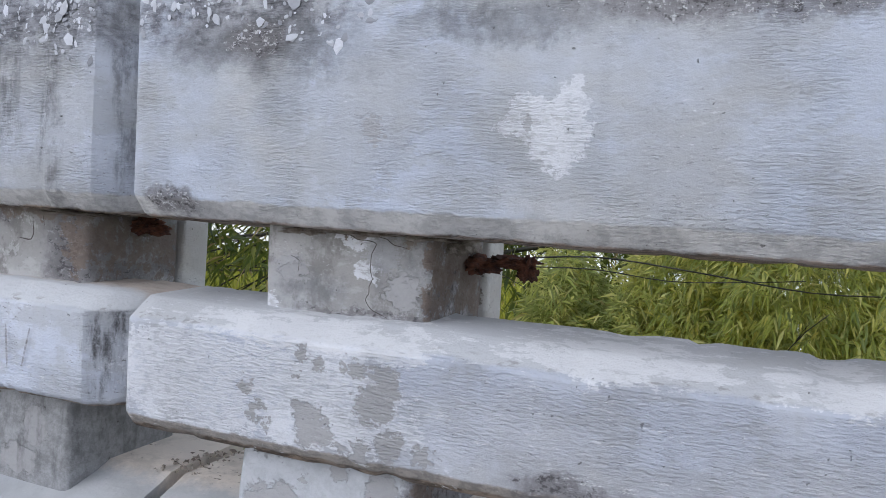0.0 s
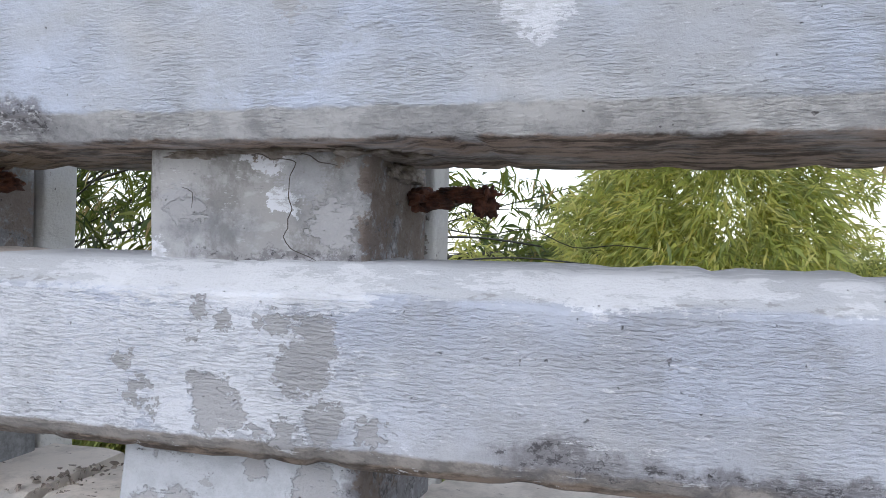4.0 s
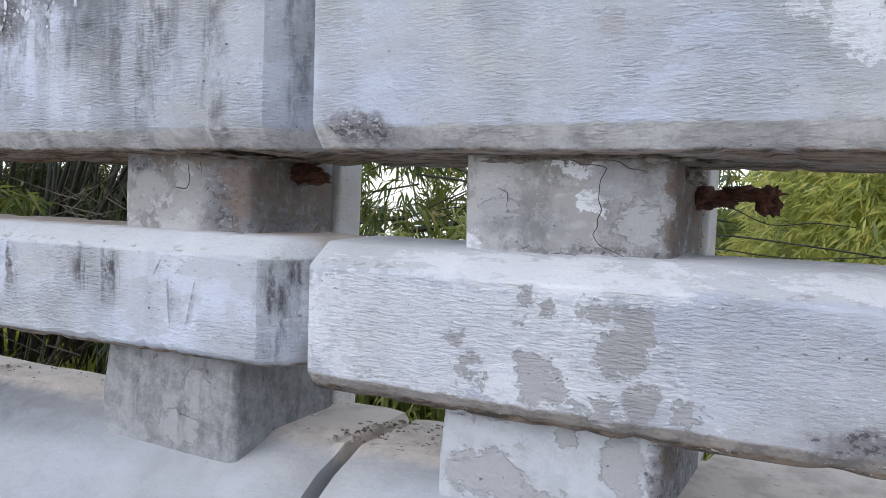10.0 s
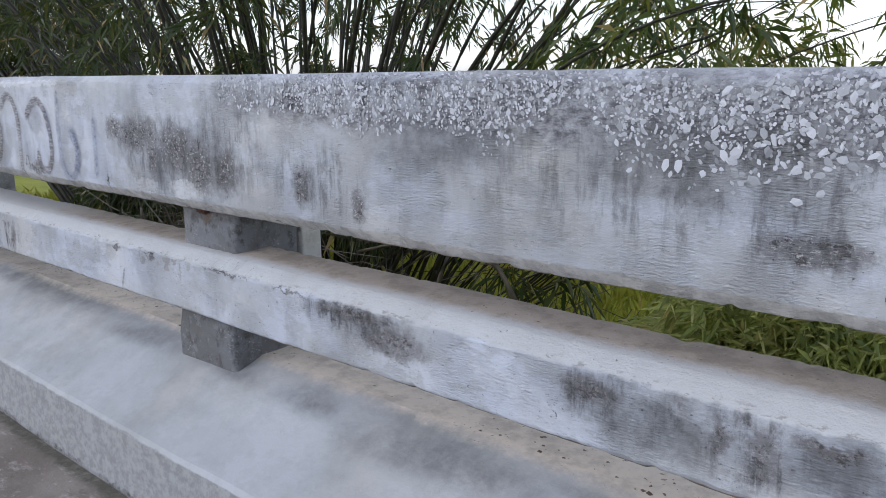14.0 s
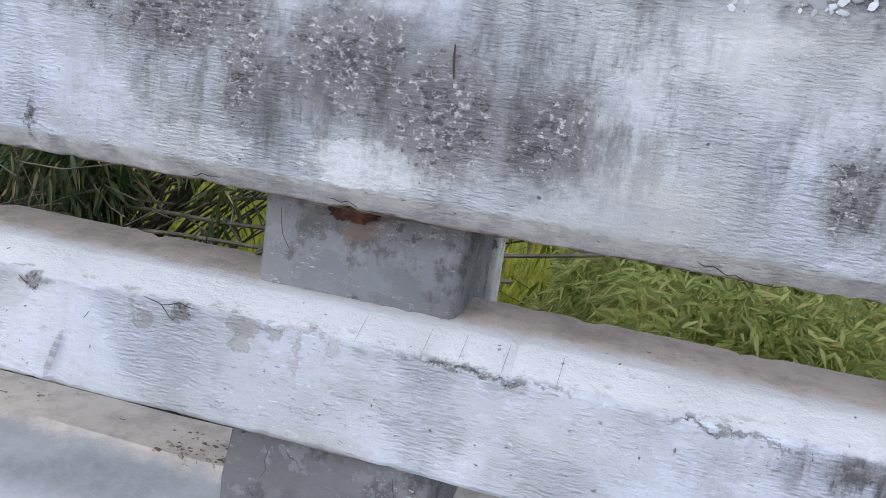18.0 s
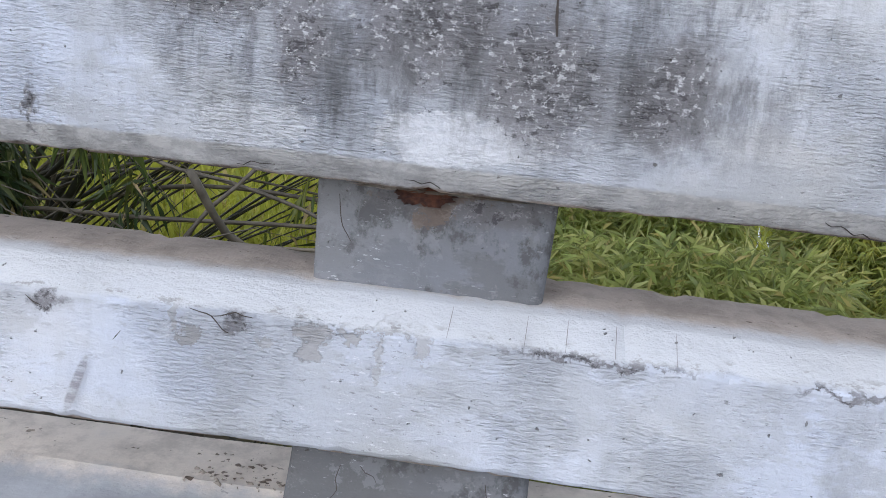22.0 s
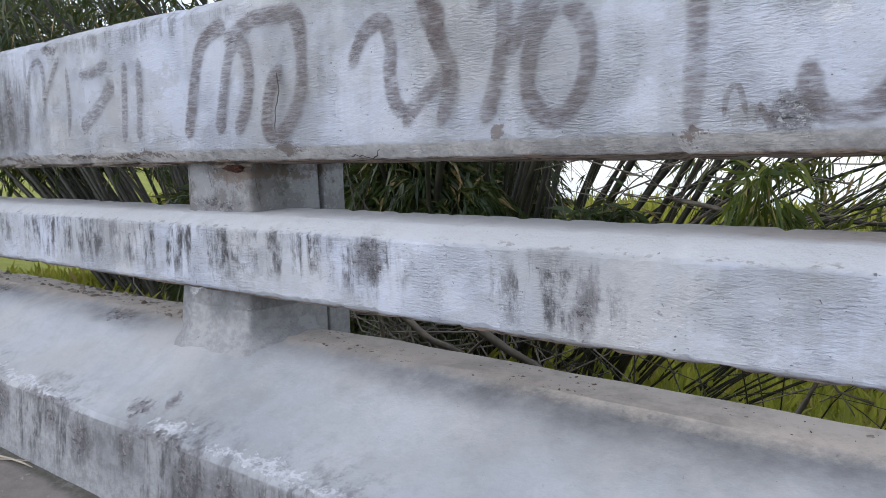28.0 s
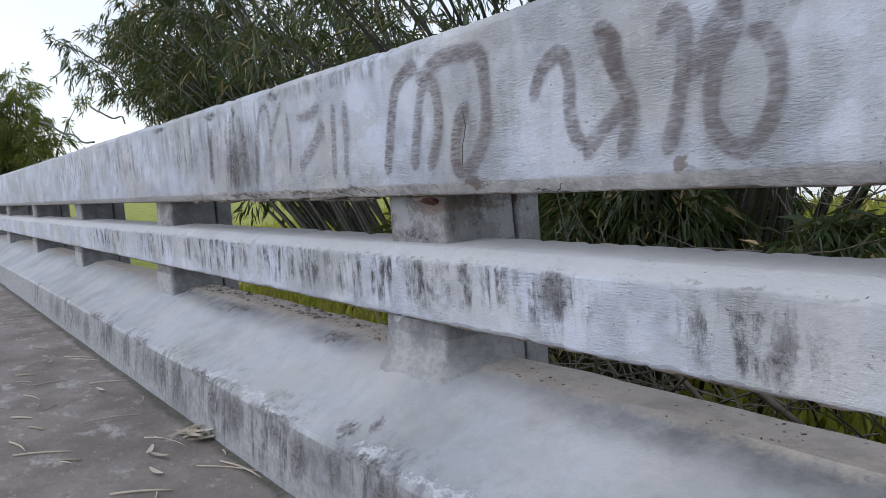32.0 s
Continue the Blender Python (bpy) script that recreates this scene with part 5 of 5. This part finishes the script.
leaves("grass", np.stack([px, py, np.array([ground_height(x, y) for x, y in zip(px, py)])], 1), np.tile((0, 0, 1.6), (n, 1)), 0.6, M_GRASS, None, "tall yellow-green meadow grass", -0.2, 3, kind="stuff", category="grass")

mesh_object("water", [(-19, 22, -1.62), (0.1, 22, -1.62), (0.1, 7.6, -1.62), (200, 7.6, -1.62), (1500, 1200, -1.62), (-1500, 1200, -1.62), (-70, 75, -1.62)], [(0, 1, 2, 3, 4, 5, 6)], M_WATER, None, "still pale water reflecting the sky", kind="structure", category="water")
far = rng.uniform((-14, 76, -1.5), (90, 92, 1.6), (5000, 3))
far[:, 2] = -1.5 + (far[:, 2] + 1.5) * (0.6 + 0.5 * np.sin(far[:, 0] * 0.23) * np.sin(far[:, 0] * 0.071))
leaves("far_woods", far, rng.normal(0, 0.5, (5000, 3)), 1.1, M_LEAF, None, "low distant belt of green trees", 0.1, 5, kind="stuff", category="woods")


# ---- litter on the deck ----
def straw(x, y, length, turn, thick=0.003):
    d = Vector((math.cos(radians(turn)), math.sin(radians(turn)), 0))
    line = [Vector((x, y, 0.005)) + d * (length * (s - 0.5)) + Vector((-d.y, d.x, 0)) * 0.06 * length * math.sin(3 * s) for s in (0, 0.25, 0.5, 0.75, 1)]
    ob = tube("dry_straw", line, [thick * 0.6, thick * 0.75, thick * 0.65, thick * 0.6, thick * 0.3], M_STRAW, None, 5, rings=False)
    return tagged(ob, "dry pale bamboo straw lying on the deck", "straw", "litter on the deck")


def dry_leaf(x, y, z, length, turn, curl):
    verts, faces = [], []
    for i in range(7):
        s = i / 6
        w = 0.085 * length * math.sin(math.pi * min(1, s * 0.95 + 0.05)) ** 0.7
        for k in (-1, 0, 1):
            verts.append(((s - 0.5) * length, k * w, 0.003 + curl * length * (s - 0.4) ** 2 + 0.25 * w * abs(k)))
    for i in range(6):
        for k in range(2):
            faces.append((i * 3 + k, i * 3 + k + 1, i * 3 + k + 4, i * 3 + k + 3))
    ob = mesh_object("dry_leaf", verts, faces, M_STRAW, None, "curled dry tan bamboo leaf", True, category="leaf", group="litter on the deck")
    ob.matrix_world = pose(x, y, z, 0, 0, turn)
    return ob


straw(-4.47, -0.235, 0.19, 10, 0.004)
straw(-4.62, -0.222, 0.04, -10)
for i in range(38):
    straw(rng.uniform(-9, -3.7), -0.25 - abs(rng.normal(0.1, 0.22)), rng.uniform(0.04, 0.2), rng.normal(10, 35), rng.uniform(0.0015, 0.003))
for x, y in ((-5.13, -0.65), (-5.28, -0.58), (-6.14, -0.51), (-6.34, -0.30), (-6.7, -0.38), (-4.88, -0.55), (-5.72, -0.54), (-4.5, -0.46), (-5.0, -0.6), (-5.45, -0.6), (-5.9, -0.45), (-4.89, -0.33)):
    straw(x, y, rng.uniform(0.06, 0.17), rng.normal(48, 18), rng.uniform(0.003, 0.005))
for i in range(16):
    dry_leaf(rng.normal(-4.83, 0.04), rng.normal(-0.235, 0.018), 0.004 + 0.004 * (i % 4), rng.uniform(0.06, 0.13), rng.uniform(0, 180), rng.uniform(0.1, 0.4))
for x, y, t in ((-4.72, -0.36, 20), (-4.78, -0.37, -25), (-4.60, -0.40, 8), (-5.6, -0.33, 10), (-6.3, -0.4, -30)):
    dry_leaf(x, y, 0.004, 0.085, t, 0.3)


# ---- crumbled mortar on the ledge at the feet of the posts ----
g = Graph("crumbled_brown_mortar")
M_CRUMB = g.set(g.mix(g.island(), (0.10, 0.075, 0.06), (0.42, 0.37, 0.32)), 0.95, g.bump(g.noise(300, 3, 0.6), 0.4, 0.002))


def crumbs(x0, x1, y0, y1, count, size):
    """Loose bits of broken mortar and leaf mould, heaped on the ledge."""
    verts, faces = [], []
    for i in range(count):
        x, y = rng.uniform(x0, x1), rng.uniform(y0, y1)
        r = size * rng.uniform(0.25, 1) ** 2
        k = len(verts)
        for q in range(5):
            a = q * 1.2566 + rng.uniform(-0.4, 0.4)
            verts.append((x + math.cos(a) * r * 1.6, y + math.sin(a) * r, 0.289 + rng.uniform(-0.004, 0.002)))
        verts.append((x + rng.normal(0, r * 0.3), y, 0.289 + r * rng.uniform(0.3, 0.9)))
        faces += [(k + q, k + (q + 1) % 5, k + 5) for q in range(5)]
    mesh_object("mortar_rubble", verts, faces, M_CRUMB, None, "crumbled brown mortar and leaf mould on the ledge", False, "stuff", "rubble")


for x0, x1, y0, y1, count in ((-0.02, 0.17, 0.10, 0.24, 90), (-2.38, -2.26, 0.10, 0.18, 70), (-2.0, -1.7, 0.11, 0.19, 40), (-4.4, -4.18, 0.09, 0.19, 80), (-3.88, -3.2, 0.10, 0.19, 90), (-1.5, -0.45, 0.11, 0.19, 70), (-3.0, -2.45, 0.13, 0.19, 16), (0.43, 0.6, 0.11, 0.22, 40)):
    crumbs(x0, x1, y0, y1, count * 2, 0.0045)
crumbs(-6.0, -4.2, 0.12, 0.2, 420, 0.011)


# ---- gravel laid bare along the top of the upper rail ----
def pebble_mesh(seed):
    bm = bmesh.new()
    bmesh.ops.create_icosphere(bm, subdivisions=1, radius=1)
    for v in bm.verts:
        v.co *= 1 + 1.5 * noise.noise(v.co * 1.9 + Vector((seed * 3.7, 0, 0)))
        v.co.y *= 0.28
    me = bpy.data.meshes.new("pebble")
    bm.to_mesh(me)
    bm.free()
    me.materials.append(M_PEBBLE)
    return me


PEBBLES = [pebble_mesh(i) for i in range(8)]
shapes = [(np.array([v.co for v in m.vertices]), np.array([p.vertices for p in m.polygons])) for m in PEBBLES]
loose_v, loose_f, count, placed = {0: [], 11: []}, {0: [], 11: []}, 0, []
for i in range(26000):
    x = rng.uniform(-1.95, 0.36)
    if -0.05 < x < 0.025:
        continue
    z = 0.947 - abs(rng.normal(0, 0.048))
    if z < 0.74 or noise.noise((x * 5, 0, z * 8)) < -0.38 + 6.5 * max(0, 0.885 - z) + (0.25 if x < -1.6 else 0) or rng.uniform() > (0.3 if x < -1.7 else 0.1 if x > 0.02 else 0.2 if x > -0.33 else 1.0):
        continue
    r = 0.0014 + (0.0050 if x > -0.95 else 0.0032) * rng.uniform() ** 1.8
    if any(abs(x - a) < (r + c) * 0.9 and abs(z - b) < (r + c) * 0.9 for a, b, c in placed[-1500:]):
        continue
    placed.append((x, z, r))
    seed = 0 if x < 0 else 11
    m = pose(x, upper_face(x, z, seed) + max(0.0, z - 0.934) * 1.1 + 0.0002, z, rng.uniform(-6, 6), rng.uniform(0, 360), rng.uniform(-8, 8)) @ Matrix.Diagonal((r * rng.uniform(0.7, 1.5), r * 0.45, r * rng.uniform(0.6, 1.1), 1))
    if seed == 0 and -0.95 < x < -0.45 and count < 300:
        ob = new("pebble", PEBBLES[i % 8])
        ob.parent, ob.matrix_world = left_rail, m
        count += 1
        continue
    sv, sf = shapes[i % 8]
    k = sum(len(a) for a in loose_v[seed])
    loose_v[seed].append(sv @ np.array(m.to_3x3()).T + np.array(m.translation))
    loose_f[seed].append(sf + k)
for seed, rail in ((0, left_rail), (11, right_rail)):
    if loose_v[seed]:
        mesh_object("exposed_gravel", np.concatenate(loose_v[seed]), np.concatenate(loose_f[seed]), M_GRAVEL, rail, "pale washed-out gravel in the rail", False, "stuff")
